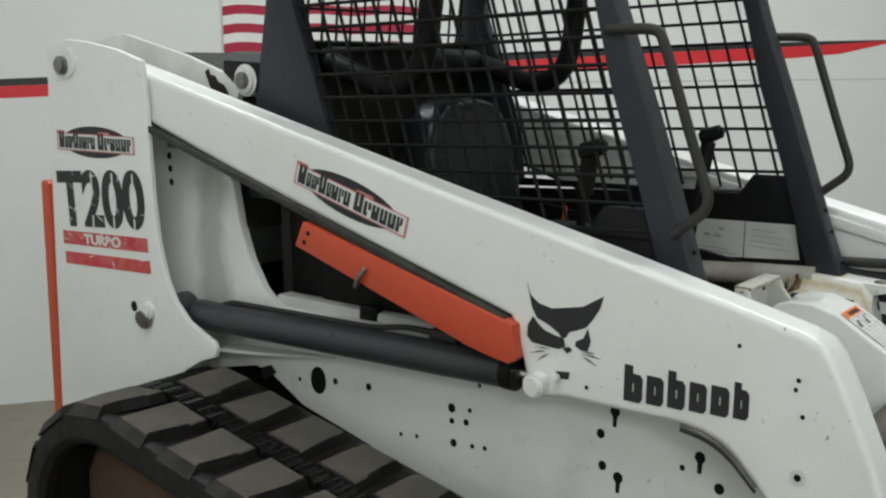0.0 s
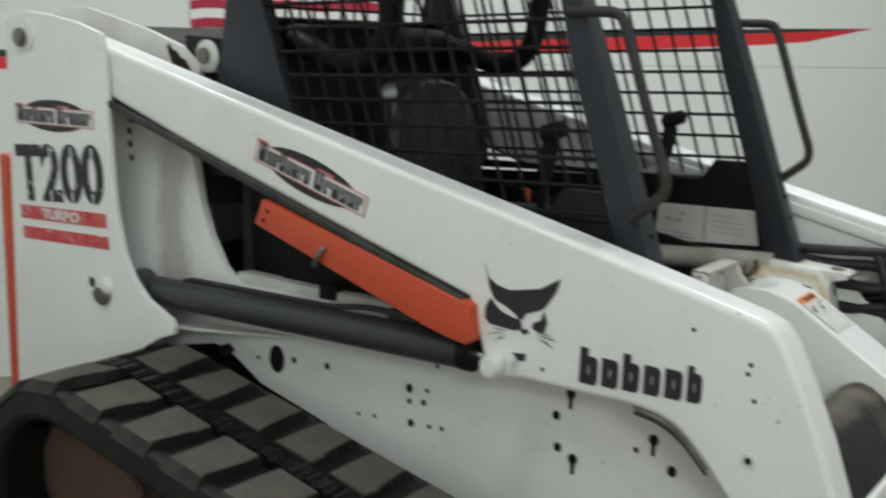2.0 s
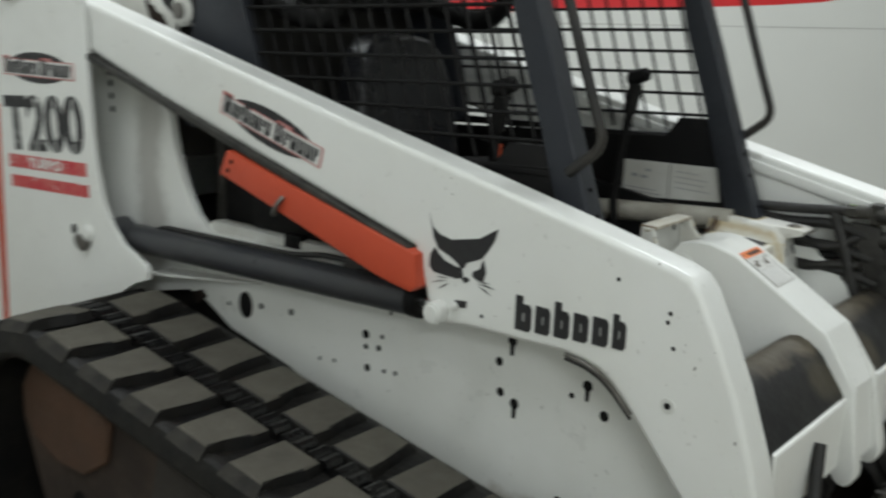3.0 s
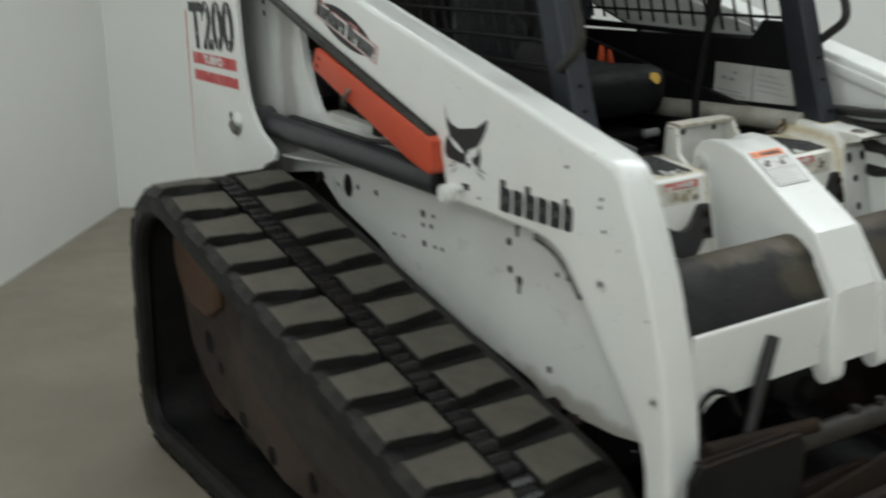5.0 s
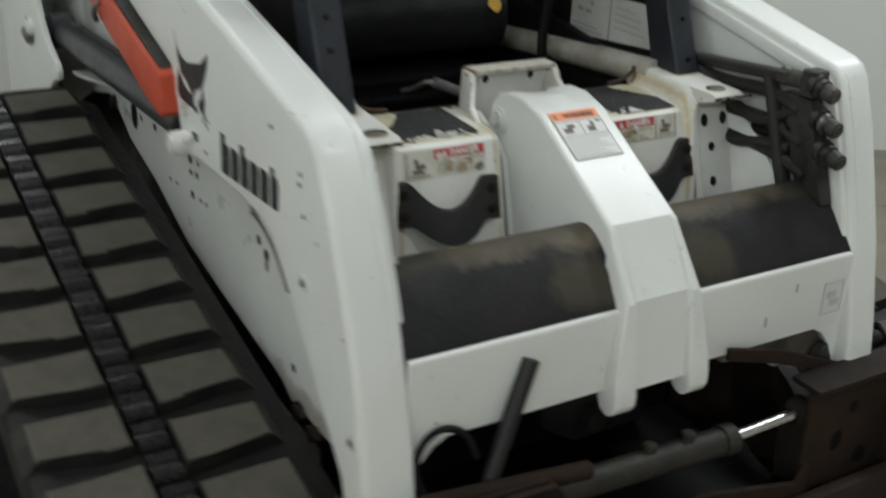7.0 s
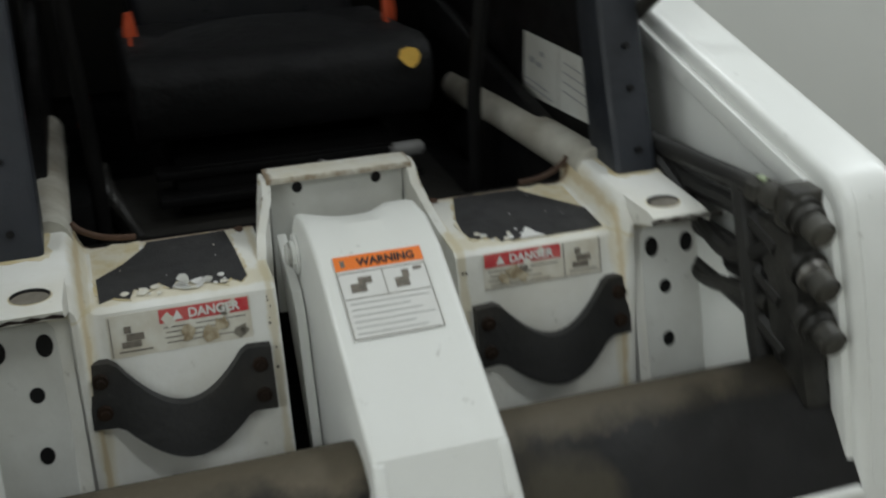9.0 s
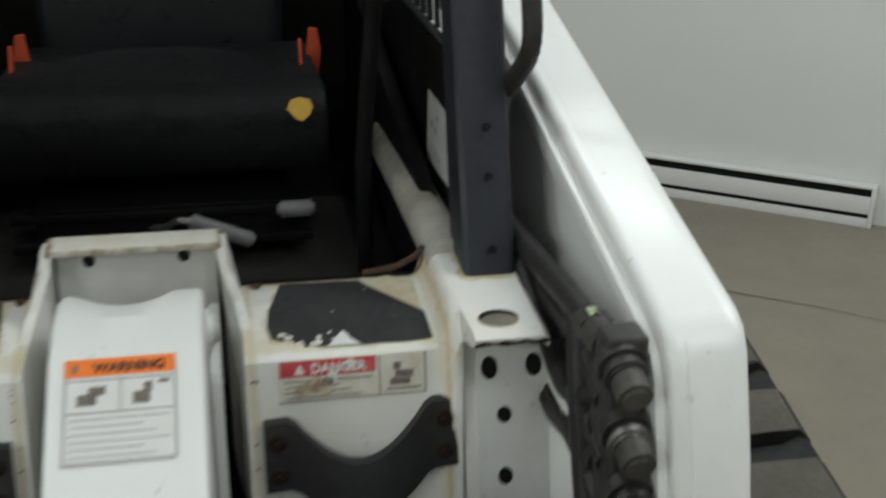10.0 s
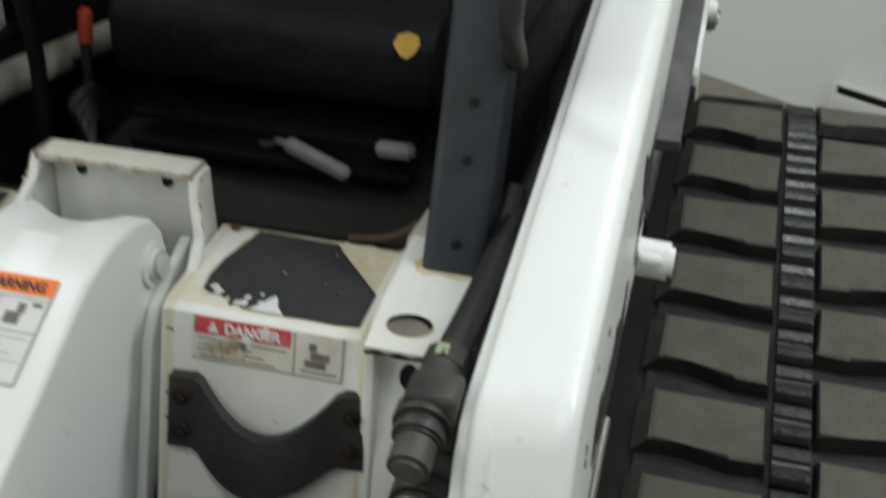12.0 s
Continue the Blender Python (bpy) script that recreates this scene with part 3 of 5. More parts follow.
def slab(name, poly, y0, y1, s, material, parent, label="", off=0.004, seg=2):
    a, b = sorted((s * y0, s * y1))
    return part(name, prism(poly, a, b, "y", off, seg), material, parent, label)


SIDE = [(-1.56, 1.5), (-1.0, 1.42), (-0.936, 1.335), (-0.914, 1.235), (-0.876, 1.145), (-0.83, 1.075), (-0.775, 1.034), (-0.24, 1.062), (0.3, 1.11), (0.56, 1.12), (0.70, 1.0), (0.77, 0.85),
        (0.80, 0.66), (0.76, 0.62), (0.70, 0.61), (0.635, 0.595), (0.5, 0.582), (0.436, 0.586), (0.41, 0.60), (0.375, 0.575), (0.33, 0.60), (0.302, 0.606), (-0.02, 0.642), (-0.24, 0.672), (-0.30, 0.69),
        (-0.46, 0.742), (-0.684, 0.79), (-0.80, 0.85), (-0.86, 0.86), (-1.1, 0.8), (-1.56, 0.6)]
chassis = part("chassis", box((-1.5, -0.4, 0.42), (0.34, 0.4, 0.95), 0.01), BLACK, loader, "black steel chassis tub")
part("belly_plate", prism([(0.34, 0.3), (0.5, 0.4), (0.52, 0.88), (0.34, 0.88)], -0.4, 0.4, "y", 0.01), BLACK, chassis)
for s in (-1, 1):
    side = slab("side_panel", SIDE, YB - 0.025, YB, s, SIDE_PAINT, loader, "white painted chassis side panel with mounting holes", 0.003)
    dots = []
    for x, z, r in ((-0.566, 0.879, 0.013), (-0.453, 0.889, 0.014), (-0.693, 0.858, 0.009), (-0.192, 0.895, 0.017), (-0.139, 0.901, 0.009), (-0.191, 0.864, 0.011), (-0.149, 0.870, 0.012), (-0.185, 0.812, 0.015),
                    (-0.130, 0.817, 0.009), (-0.094, 0.821, 0.009), (-0.347, 0.794, 0.008), (-0.297, 0.801, 0.008), (0.211, 0.931, 0.016), (0.218, 0.862, 0.016), (0.405, 0.906, 0.01), (0.488, 0.883, 0.018), (0.387, 0.66, 0.014), (-0.112, 0.966, 0.008)):
        dots.append(ellipse(x, z, r * 0.62, r * 0.66, 14))
    dots.append(ellipse(-0.626, 0.869, 0.027, 0.036, 20))
    each_flat("mounting_hole", dots, lambda a, b, up, s=s: (a, s * (YB + 0.0006 + up), b), BLACK, side)
    each_flat("keyhole_slot", [[(x, z + 0.013), (x - 0.010, z + 0.008), (x - 0.012, z - 0.003), (x - 0.005, z - 0.012), (x - 0.0045, z - 0.034), (x + 0.0045, z - 0.034), (x + 0.006, z - 0.012), (x + 0.012, z - 0.003), (x + 0.010, z + 0.008)] for x, z in ((0.257, 0.845), (0.443, 0.937), (0.244, 0.987))],
                               lambda a, b, up, s=s: (a, s * (YB + 0.0006 + up), b), BLACK, side)
    bm = prism([(-0.93, s * (YB - 0.002)), (-0.93, s * 0.55), (-0.87, s * 0.545), (-0.60, s * 0.49), (-0.56, s * (YB - 0.002))], 0.0, 0.006, "z")
    for v in bm.verts:
        v.co.z += 0.902 + (v.co.x + 0.93) * 0.095
    part("fender_ledge", bm, GREY_WHITE, side, smooth=False)
    # rusty torn clips hanging at the panel's lower edge
    for x, z in ((-0.83, 0.862), (0.40, 0.588), (0.47, 0.58)):
        part("edge_clip", prism([(x, z), (x + 0.03, z + 0.012), (x + 0.05, z - 0.004), (x + 0.03, z - 0.02), (x + 0.012, z - 0.032), (x + 0.004, z - 0.012)], *sorted((s * YB, s * (YB + 0.012))), "y", 0.002), DARK_RUST, side)
    slab("sill_tube", [(-0.8, 1.03), (-0.8, 1.062), (-0.2, 1.078), (-0.2, 1.046)], 0.40, 0.452, s, GREY_WHITE, side, off=0.01)
    part("pipe_clamp", box((-0.50, min(s * 0.43, s * 0.458), 1.04), (-0.445, max(s * 0.43, s * 0.458), 1.084), 0.004), BLACK, side)
    # rear upright: outer plate, inner plate, pivot
    TAIL = [(-1.567, 1.662), (-1.52, 1.680), (-1.474, 1.690), (-1.383, 1.687), (-1.25, 1.672), (-1.145, 1.648), (-1.135, 1.60), (-1.128, 1.53), (-1.121, 1.418), (-1.108, 1.27), (-1.095, 1.18), (-1.066, 1.083), (-1.03, 1.025), (-0.98, 0.982), (-0.91, 0.955), (-0.881, 0.945), (-0.872, 0.927), (-0.876, 0.905),
            (-0.93, 0.885), (-0.99, 0.849), (-1.064, 0.787), (-1.2, 0.6), (-1.57, 0.5)]
    up = slab("rear_upright", TAIL, YT - 0.016, YT, s, WHITE, loader, "white steel rear upright plate", 0.004, 3)
    INNER = [(-1.62, 1.672), (-1.49, 1.704), (-1.43, 1.708), (-1.173, 1.662), (-1.015, 1.622), (-0.95, 1.58), (-1.0, 1.44), (-1.3, 1.5), (-1.57, 1.5)]
    slab("inner_plate", INNER, 0.415, 0.435, s, GREY_WHITE, up, "", 0.004)
    part("rear_post", box((-1.57, min(s * 0.44, s * 0.585), 0.5), (-1.45, max(s * 0.44, s * 0.585), 1.655), 0.008), WHITE, up)
    part("red_edge", prism([(-1.665, 0.48), (-1.622, 0.48), (-1.640, 1.27), (-1.652, 1.278), (-1.672, 1.278), (-1.682, 1.27)], *sorted((s * 0.535, s * 0.565)), "y", 0.008), RED, up, "red painted rear bumper edge")
    part("upper_pivot_pin", rod((-1.483, s * 0.55, 1.620), (-1.483, s * 0.622, 1.618), 0.026, 20, off=0.006), STEEL, up, "steel pivot pin with a worn collar")
    part("pivot_collar", rod((-1.468, s * 0.59, 1.628), (-1.468, s * 0.606, 1.628), 0.045, 24, off=0.005), WHITE, up)
    st = part("stud", rod((-1.153, s * 0.59, 0.965), (-1.153, s * 0.622, 0.955), 0.026, 12, off=0.005), STEEL, up, "rusty pin with a broken retaining tab")
    part("stud_collar", rod((-1.14, s * 0.59, 0.985), (-1.14, s * 0.618, 0.985), 0.024, 14, off=0.006), WHITE, up)
    part("pin_hole", flats([ellipse(-1.205, 0.985, 0.013, 0.015, 14)], lambda a, b, upz, s=s: (a, s * (YT + 0.0006 + upz), b), 0.0006), BLACK, up, smooth=False)
    each_flat("bolt_hole", [ellipse(x, z, 0.009, 0.010, 12) for x, z in ((-1.197, 1.387), (-1.194, 1.352), (-1.19, 1.315))], lambda a, b, upz, s=s: (a, s * (YB + 0.0006 + upz), b), BLACK, side)
    lower = -0.022
    rag = [(-1.085, 1.642), (-1.07, 1.652), (-1.062, 1.636), (-1.045, 1.634), (-1.03, 1.618), (-1.008, 1.612), (-0.99, 1.59), (-0.992, 1.566), (-1.02, 1.575), (-1.04, 1.592), (-1.06, 1.594), (-1.07, 1.612)]
    part("bare_rust_patch", flats([rag], lambda a, b, upz, s=s: (a, s * (0.4356 + upz), b + lower), 0.0006), DARK_RUST, up, "ragged rusty patch of lost paint", smooth=False)
    # link eye beside the cab
    eye = part("link_eye", rod((-0.93, s * 0.36, 1.606), (-0.93, s * 0.44, 1.606), 0.042, 22, off=0.008), GREY_WHITE, up, "grey link eye with a steel pin")
    part("link_pin", rod((-0.93, s * 0.35, 1.606), (-0.93, s * 0.452, 1.606), 0.022, 16, off=0.004), STEEL, up)
    part("link_bracket", box((-1.02, min(s * 0.36, s * 0.43), 1.575), (-0.87, max(s * 0.36, s * 0.43), 1.655), 0.008), BLACK, up)

part("tailgate", box((-1.62, -0.53, 0.5), (-1.56, 0.53, 1.55), 0.02), WHITE, loader, "white rear engine door")
part("engine_cover", prism([(-1.56, 1.3), (-1.56, 1.62), (-1.4, 1.66), (-0.95, 1.56), (-0.95, 1.2)], -0.40, 0.40, "y", 0.02), BROWN, loader, "dark engine cover behind the cab")

# --- lift arms --------------------------------------------------------------
ARM = [(-1.45, 1.672), (-1.158, 1.616), (-0.692, 1.523), (-0.193, 1.424), (0.292, 1.331), (0.532, 1.283), (0.672, 1.254), (0.706, 1.241), (0.730, 1.215), (0.770, 1.14), (0.815, 1.045), (0.862, 0.92), (0.898, 0.78),
       (0.918, 0.65), (0.93, 0.5), (0.93, 0.36), (0.90, 0.31), (0.86, 0.36), (0.852, 0.53), (0.838, 0.64), (0.814, 0.711), (0.69, 0.851), (0.64, 0.91), (0.583, 0.972), (0.555, 0.998), (0.525, 1.018), (0.489, 1.029), (0.44, 1.034),
       (0.318, 1.030), (0.186, 1.027), (0.13, 1.017), (0.10, 1.018), (0.086, 1.04), (0.06, 1.12), (0.038, 1.174), (-0.571, 1.327), (-0.812, 1.389), (-1.137, 1.483), (-1.45, 1.57)]


TOPS = {-1: ARM[:13], 1: [(-1.45, 1.690), (-0.193, 1.4385), (0.427, 1.3195), (0.728, 1.2625), (0.750, 1.2525), (0.766, 1.232), (0.802, 1.14), (0.831, 1.045), (0.867, 0.92), (0.898, 0.78)]}  # the left arm sits a little further forward


def letters(x0, z0, x1, z1, tall, material, parent, lift, s, face):
    """A word mark as six plain blocks with slits, the second to last line running from (x0, z0) to (x1, z1)."""
    gap = 0.006
    run, rise = x1 - x0, z1 - z0
    spots = [(0.0, 0.175, 1.0), (0.185, 0.345, 0.78), (0.355, 0.515, 1.0), (0.525, 0.68, 0.78), (0.69, 0.85, 0.78), (0.86, 0.995, 0.95)]
    for a, b, h in spots:
        u0, u1, hh = x0 + run * a, x0 + run * b - gap, tall * h
        base = z0 + rise * a
        w = (u1 - u0) * 0.465
        low = min(hh, tall * 0.78)
        shapes = [[(u0, base), (u0 + w, base), (u0 + w, base + hh), (u0, base + hh)], [(u1 - w, base), (u1 - 0.006, base), (u1, base + 0.008), (u1, base + low - 0.008), (u1 - 0.006, base + low), (u1 - w, base + low)], rect(u0 + w, base, u1 - w, base + low * 0.36), rect(u0 + w, base + low * 0.66, u1 - w, base + low)]
        part("word_mark_block", flats(shapes, lambda a, b, up: (a, s * (face + 0.0008 + up + lift), b), 0.0006), material, parent, "black block of a word mark", smooth=False)


def emblem_point(a, b):
    """A point of the emblem's drawing, in its own units, as (x, z) on the arm."""
    return (0.1729 + 0.001340 * a + 0.000063 * b, 1.1700 + 0.000250 * a + -0.001167 * b)


EMBLEM = [[(-65, -87), (-59, -63), (-44, -48), (-20, -38), (10, -39), (35, -40), (56, -50), (71, -57), (64, -35), (50, -15), (40, -4), (28, 0), (10, 4), (4, 14), (-4, 14), (-8, 6), (-25, -8), (-48, -22), (-57, -42)],
          [(-55, -25), (-65, -10), (-67, 10), (-58, 22), (-35, 28), (-10, 34), (3, 30), (0, 15), (-15, 10), (-35, 0), (-46, -12)],
          [(43, -2), (48, 20), (42, 38), (30, 36), (20, 28), (22, 20), (35, 15)],
          [(-2, 32), (10, 30), (16, 36), (6, 42)], [(-14, 73), (10, 75), (8, 88), (-16, 86)],
          [(-53, 30), (-38, 31), (-25, 34), (-38, 33)], [(-65, 42), (-45, 37), (-30, 38), (-45, 39)], [(-50, 55), (-38, 46), (-25, 42), (-36, 48)],
          [(30, 38), (45, 39), (56, 42), (44, 41)], [(30, 42), (50, 45), (66, 52), (48, 47)], [(32, 46), (46, 53), (58, 64), (44, 55)]]


def badge(cx, cz, half, tall, turn, y, s, parent):
    """An oval dealer badge: black oval, light band with red rim, dark bars where its small words are."""
    def spin(a, b):
        return (cx + a * math.cos(turn) - b * math.sin(turn), cz + a * math.sin(turn) + b * math.cos(turn))

    def lay(shapes, lift, material, nm):
        part(nm, flats([[spin(a, b) for a, b in p] for p in shapes], lambda a, b, up: (a, s * (y + lift + up), b), 0.0005), material, parent, smooth=False)
    lay([ellipse(0, 0, half * 0.86, tall, 28)], 0.0006, INK, "badge_oval")
    lay([[(-half, -tall * 0.62), (half, -tall * 0.62), (half, tall * 0.5), (half * 0.4, tall * 0.5), (half * 0.38, tall * 0.66), (half * 0.1, tall * 0.66), (half * 0.08, tall * 0.5), (-half * 0.78, tall * 0.5), (-half * 0.8, tall * 0.66), (-half, tall * 0.66)]], 0.0014, DECAL_PINK, "badge_rim")
    lay([rect(-half * 0.97, -tall * 0.54, half * 0.97, tall * 0.44)], 0.0022, DECAL_WHITE, "badge_band")
    bars, x = [], -half * 0.93
    for k, w in enumerate((0.10, 0.06, 0.04, 0.05, 0.09, 0.06, 0.08, 0.06, 0.08, 0.0, 0.11, 0.09, 0.09, 0.09, 0.09, 0.07)):
        w *= half * 1.56
        if w:
            h = tall * (1.02 if k in (0, 4, 10) else 0.78)
            bars += [rect(x, -tall * 0.46, x + w * 0.36, -tall * 0.46 + h), rect(x + w * 0.36, -tall * 0.46, x + w * 0.5, -tall * 0.46 + h * (0.3 + 0.3 * (k % 3 == 0))), rect(x + w * 0.5, -tall * 0.46 + (h * 0.5 if k % 4 == 3 else 0), x + w * 0.86, -tall * 0.46 + h)]
        x += w if w else half * 0.06
    for bar in bars:
        lay([bar], 0.003, INK, "badge_bar")


wear = random.Random(5)
for s in (-1, 1):
    # the outer edges are broadly rounded, the inner ones crisp
    ya = YA if s < 0 else 0.568
    top = TOPS[s]
    bm = prism(top + ARM[13:], *sorted((s * 0.488, s * ya)), "y")
    if s > 0:
        # the top plate of the left arm rises a little towards its outer edge
        for v in bm.verts:
            if v.co.y > 0.55 and any(abs(v.co.x - x) < 1e-5 and abs(v.co.z - z) < 1e-5 for x, z in top[:-1]):
                v.co.z += 0.010
    rim = {k: [e for e in bm.edges if len(e.link_faces) == 2 and all(abs(abs(v.co.y) - y) < 1e-5 for v in e.verts)] for k, y in (("outer", ya), ("inner", 0.488))}
    bmesh.ops.bevel(bm, geom=rim["inner"], offset=0.012, segments=3, profile=0.55, affect="EDGES", clamp_overlap=True)
    bmesh.ops.bevel(bm, geom=[e for e in rim["outer"] if e.is_valid], offset=0.016 if s < 0 else 0.020, segments=5, profile=0.58, affect="EDGES", clamp_overlap=True)
    arm = part("lift_arm", bm, WHITE, loader, "white painted steel lift arm with rounded edges")
    slab("under_rail", [(-1.13, 1.480), (-1.13, 1.464), (0.035, 1.157), (0.037, 1.174)], 0.50, 0.598, s, GREASE, arm, "", 0.003)
    edge = [(x - 0.007, z - 0.021) for x, z in top[1:-1]]
    slab("inner_flange", edge + [(x - 0.022, z - 0.024) for x, z in edge[::-1]], 0.478, 0.492, s, WHITE, arm, "", 0.004)
    part("front_pivot_pin", rod((0.118, s * 0.56, 1.048), (0.118, s * 0.612, 1.046), 0.0245, 22, off=0.006), WHITE, arm, "white pivot pin boss")
    part("pin_lock", rod((0.16, s * 0.57, 1.068), (0.16, s * 0.598, 1.068), 0.009, 12, off=0.003), WHITE, arm)
    spots = [ellipse(0.555, 1.211, 0.0043, 0.0045, 10), ellipse(0.671, 1.17, 0.0043, 0.0045, 10), ellipse(0.667, 1.152, 0.0043, 0.0045, 10), ellipse(0.683, 1.105, 0.0043, 0.0045, 10), ellipse(0.232, 1.062, 0.0043, 0.0045, 10)]
    each_flat("bolt_hole", spots, lambda a, b, up, s=s: (a, s * (ya + 0.0008 + up), b), BLACK, arm)
    for x, z, r in ((0.682, 0.992, 0.014), (0.859, 0.80, 0.012)):
        part("screw_collar", rod((x, s * (ya - 0.004), z), (x, s * (ya + 0.003), z), r * 1.1, 18, off=0.0015), GREY_WHITE, arm)
        part("cap_screw", rod((x, s * (ya - 0.004), z), (x, s * (ya + 0.0045), z), r * 0.5, 12, off=0.001), BLACK, arm)
    part("weld_bead", pipe([(x, s * 0.507, z - 0.0014) for x, z in top[1:-1]], 0.0026, 6, bend=0.01), WHITE, arm)
    for k in range(10):
        x, z = wear.choice(((0.1, 1.33), (0.45, 1.29), (0.66, 1.24), (0.74, 1.1), (0.80, 0.95), (0.86, 0.8), (0.3, 1.06), (0.85, 0.7)))
        x, z, r = x + wear.uniform(-0.05, 0.05), z + wear.uniform(-0.03, 0.02), wear.uniform(0.0008, 0.0026)
        part("paint_chip", flats([ellipse(x, z, r, r * 1.6, 6)], lambda a, b, up, s=s: (a, s * (ya + 0.0004 + up), b), 0.0005), SCUFF, arm, smooth=False)
    # lines and grommets under the arm, and the steel edge strip along its bend
    # the lower black pipe draws the shadow line under the steel strip
    for r, down, dull in ((0.0045, 0.0, STEEL), (0.0035, 0.009, WORN_BLACK)):
        part("edge_strip", pipe([(0.44, s * 0.57, 1.030 - down), (0.487, s * 0.57, 1.024 - down), (0.523, s * 0.57, 1.011 - down), (0.553, s * 0.57, 0.991 - down), (0.60, s * 0.57, 0.947 - down)], r, 8, bend=0.01), dull, arm)
    part("arm_line", pipe([(-1.14, s * 0.545, 1.47), (-1.05, s * 0.55, 1.437), (-0.93, s * 0.55, 1.408), (-0.86, s * 0.545, 1.385)], 0.008, 8), STEEL, arm)
    part("arm_line", pipe([(-1.14, s * 0.53, 1.462), (-1.06, s * 0.53, 1.425), (-0.9, s * 0.53, 1.402)], 0.012, 8), HOSE, arm)
    part("line_clamp", box((-1.09, min(s * 0.52, s * 0.565), 1.425), (-1.06, max(s * 0.52, s * 0.565), 1.468), 0.004), HOSE, arm)
    part("emblem", flats([[emblem_point(*q) for q in poly] for poly in EMBLEM], lambda a, b, up, s=s: (a, s * (ya + 0.0008 + up), b), 0.0006), INK, arm, "black emblem of plain shapes", smooth=False)
    letters(0.318, 1.056, 0.588, 1.076, 0.073, INK, arm, 0.0, s, ya)
    badge(-0.420, 1.369, 0.180, 0.044, -0.245, ya, s, arm)
    # lift cylinder
    cyl = part("lift_cylinder", rod((-1.02, s * 0.53, 0.984), (0.028, s * 0.53, 1.040), 0.039, 24, off=0.004), CYL, loader, "dark grey hydraulic lift cylinder")
    part("cylinder_gland", rod((0.0, s * 0.53, 1.0385), (0.032, s * 0.53, 1.0402), 0.041, 24, off=0.003), BLACK, cyl)
    part("piston_rod", rod((0.02, s * 0.53, 1.040), (0.11, s * 0.53, 1.046), 0.015, 16), CHROME, cyl)
    part("cylinder_base", rod((-1.09, s * 0.50, 0.98), (-1.09, s * 0.57, 0.98), 0.05, 20, off=0.006), CYL, cyl)
    part("feed_line", pipe([(-0.95, s * 0.53, 1.01), (-0.9, s * 0.525, 1.035), (-0.4, s * 0.52, 1.058), (-0.3, s * 0.515, 1.076), (-0.2, s * 0.515, 1.08), (-0.16, s * 0.53, 1.064)], 0.007), HOSE, cyl)
    part("line_fitting", box((-0.22, min(s * 0.50, s * 0.53), 1.065), (-0.14, max(s * 0.50, s * 0.53), 1.09), 0.006), HOSE, cyl)

support = slab("arm_support", [(-0.545, 1.303), (-0.572, 1.242), (-0.05, 1.098), (0.0, 1.088), (0.055, 1.080), (0.072, 1.094), (0.064, 1.165)], 0.556, 0.607, -1, RED, loader, "orange-red lift arm support bar", 0.004)
part("support_pin", pipe([(-0.345, -0.607, 1.222), (-0.350, -0.618, 1.21), (-0.362, -0.618, 1.19), (-0.372, -0.61, 1.175)], 0.006), STEEL, support, "bent steel retaining pin")
each_flat("bolt_hole", [ellipse(-0.527, 1.277, 0.006, 0.006, 10), ellipse(-0.54, 1.254, 0.006, 0.006, 10)], lambda a, b, up: (a, -(0.6076 + up), b), BLACK, support)
upright = [o for o in bpy.data.objects if o.name.startswith("rear_upright")][0]
TXT = Matrix(((1, 0, 0, 0), (0, 0, -1, 0), (0, 1, 0, 0), (0, 0, 0, 1)))


def tail_text(text, x, z, w, h, material, turn=0.095, lift=0.001):
    return words("lettering", text, w, h, material, Matrix.Translation((x, -(YT + lift), z)) @ TXT @ Matrix.Rotation(turn, 4, "Z"), upright, bold=0.036)


def words(name, text, wide, tall, material, matrix, parent, thick=0.0005, bold=0.028):
    """Raised lettering as a mesh of a given width and height."""
    cu = bpy.data.curves.new(name, "FONT")
    cu.body, cu.extrude, cu.offset = text, thick, bold
    ob = new(name, cu)
    me = bpy.data.meshes.new_from_object(ob.evaluated_get(bpy.context.evaluated_depsgraph_get()))
    bpy.data.objects.remove(ob)
    co = np.array([v.co for v in me.vertices])
    lo, hi = co.min(0), co.max(0)
    me.transform(DRAWN[0] @ matrix @ Matrix.Diagonal((wide / (hi[0] - lo[0]), tall / (hi[1] - lo[1]), 1, 1)) @ Matrix.Translation((-lo[0], -lo[1], 0)))
    me.materials.clear()
    me.materials.append(material)
    done = new(name, me)
    done.parent = parent
    return done


tail_text("T200", -1.528, 1.163, 0.392, 0.160, INK, 0.10)


def on_tail(lift):
    def place(a, b, up):
        c, q = math.cos(0.07), math.sin(0.07)
        return (-1.523 + a * c - b * q, -(YT + lift + up), 1.153 + a * q + b * c)
    return place


part("red_panel", flats([rect(0, -0.038, 0.386, 0.0), rect(0.003, -0.095, 0.39, -0.060)], on_tail(0.0008), 0.0005), DECAL_RED, upright, "scratched red decal bars", smooth=False)
words("lettering", "TURBO", 0.168, 0.030, DECAL_WHITE, Matrix.Translation((-1.523, -(YT + 0.0018), 1.153)) @ TXT @ Matrix.Rotation(0.07, 4, "Z") @ Matrix.Translation((0.100, -0.034, 0)), upright, bold=0.045)
scuffs = random.Random(11)
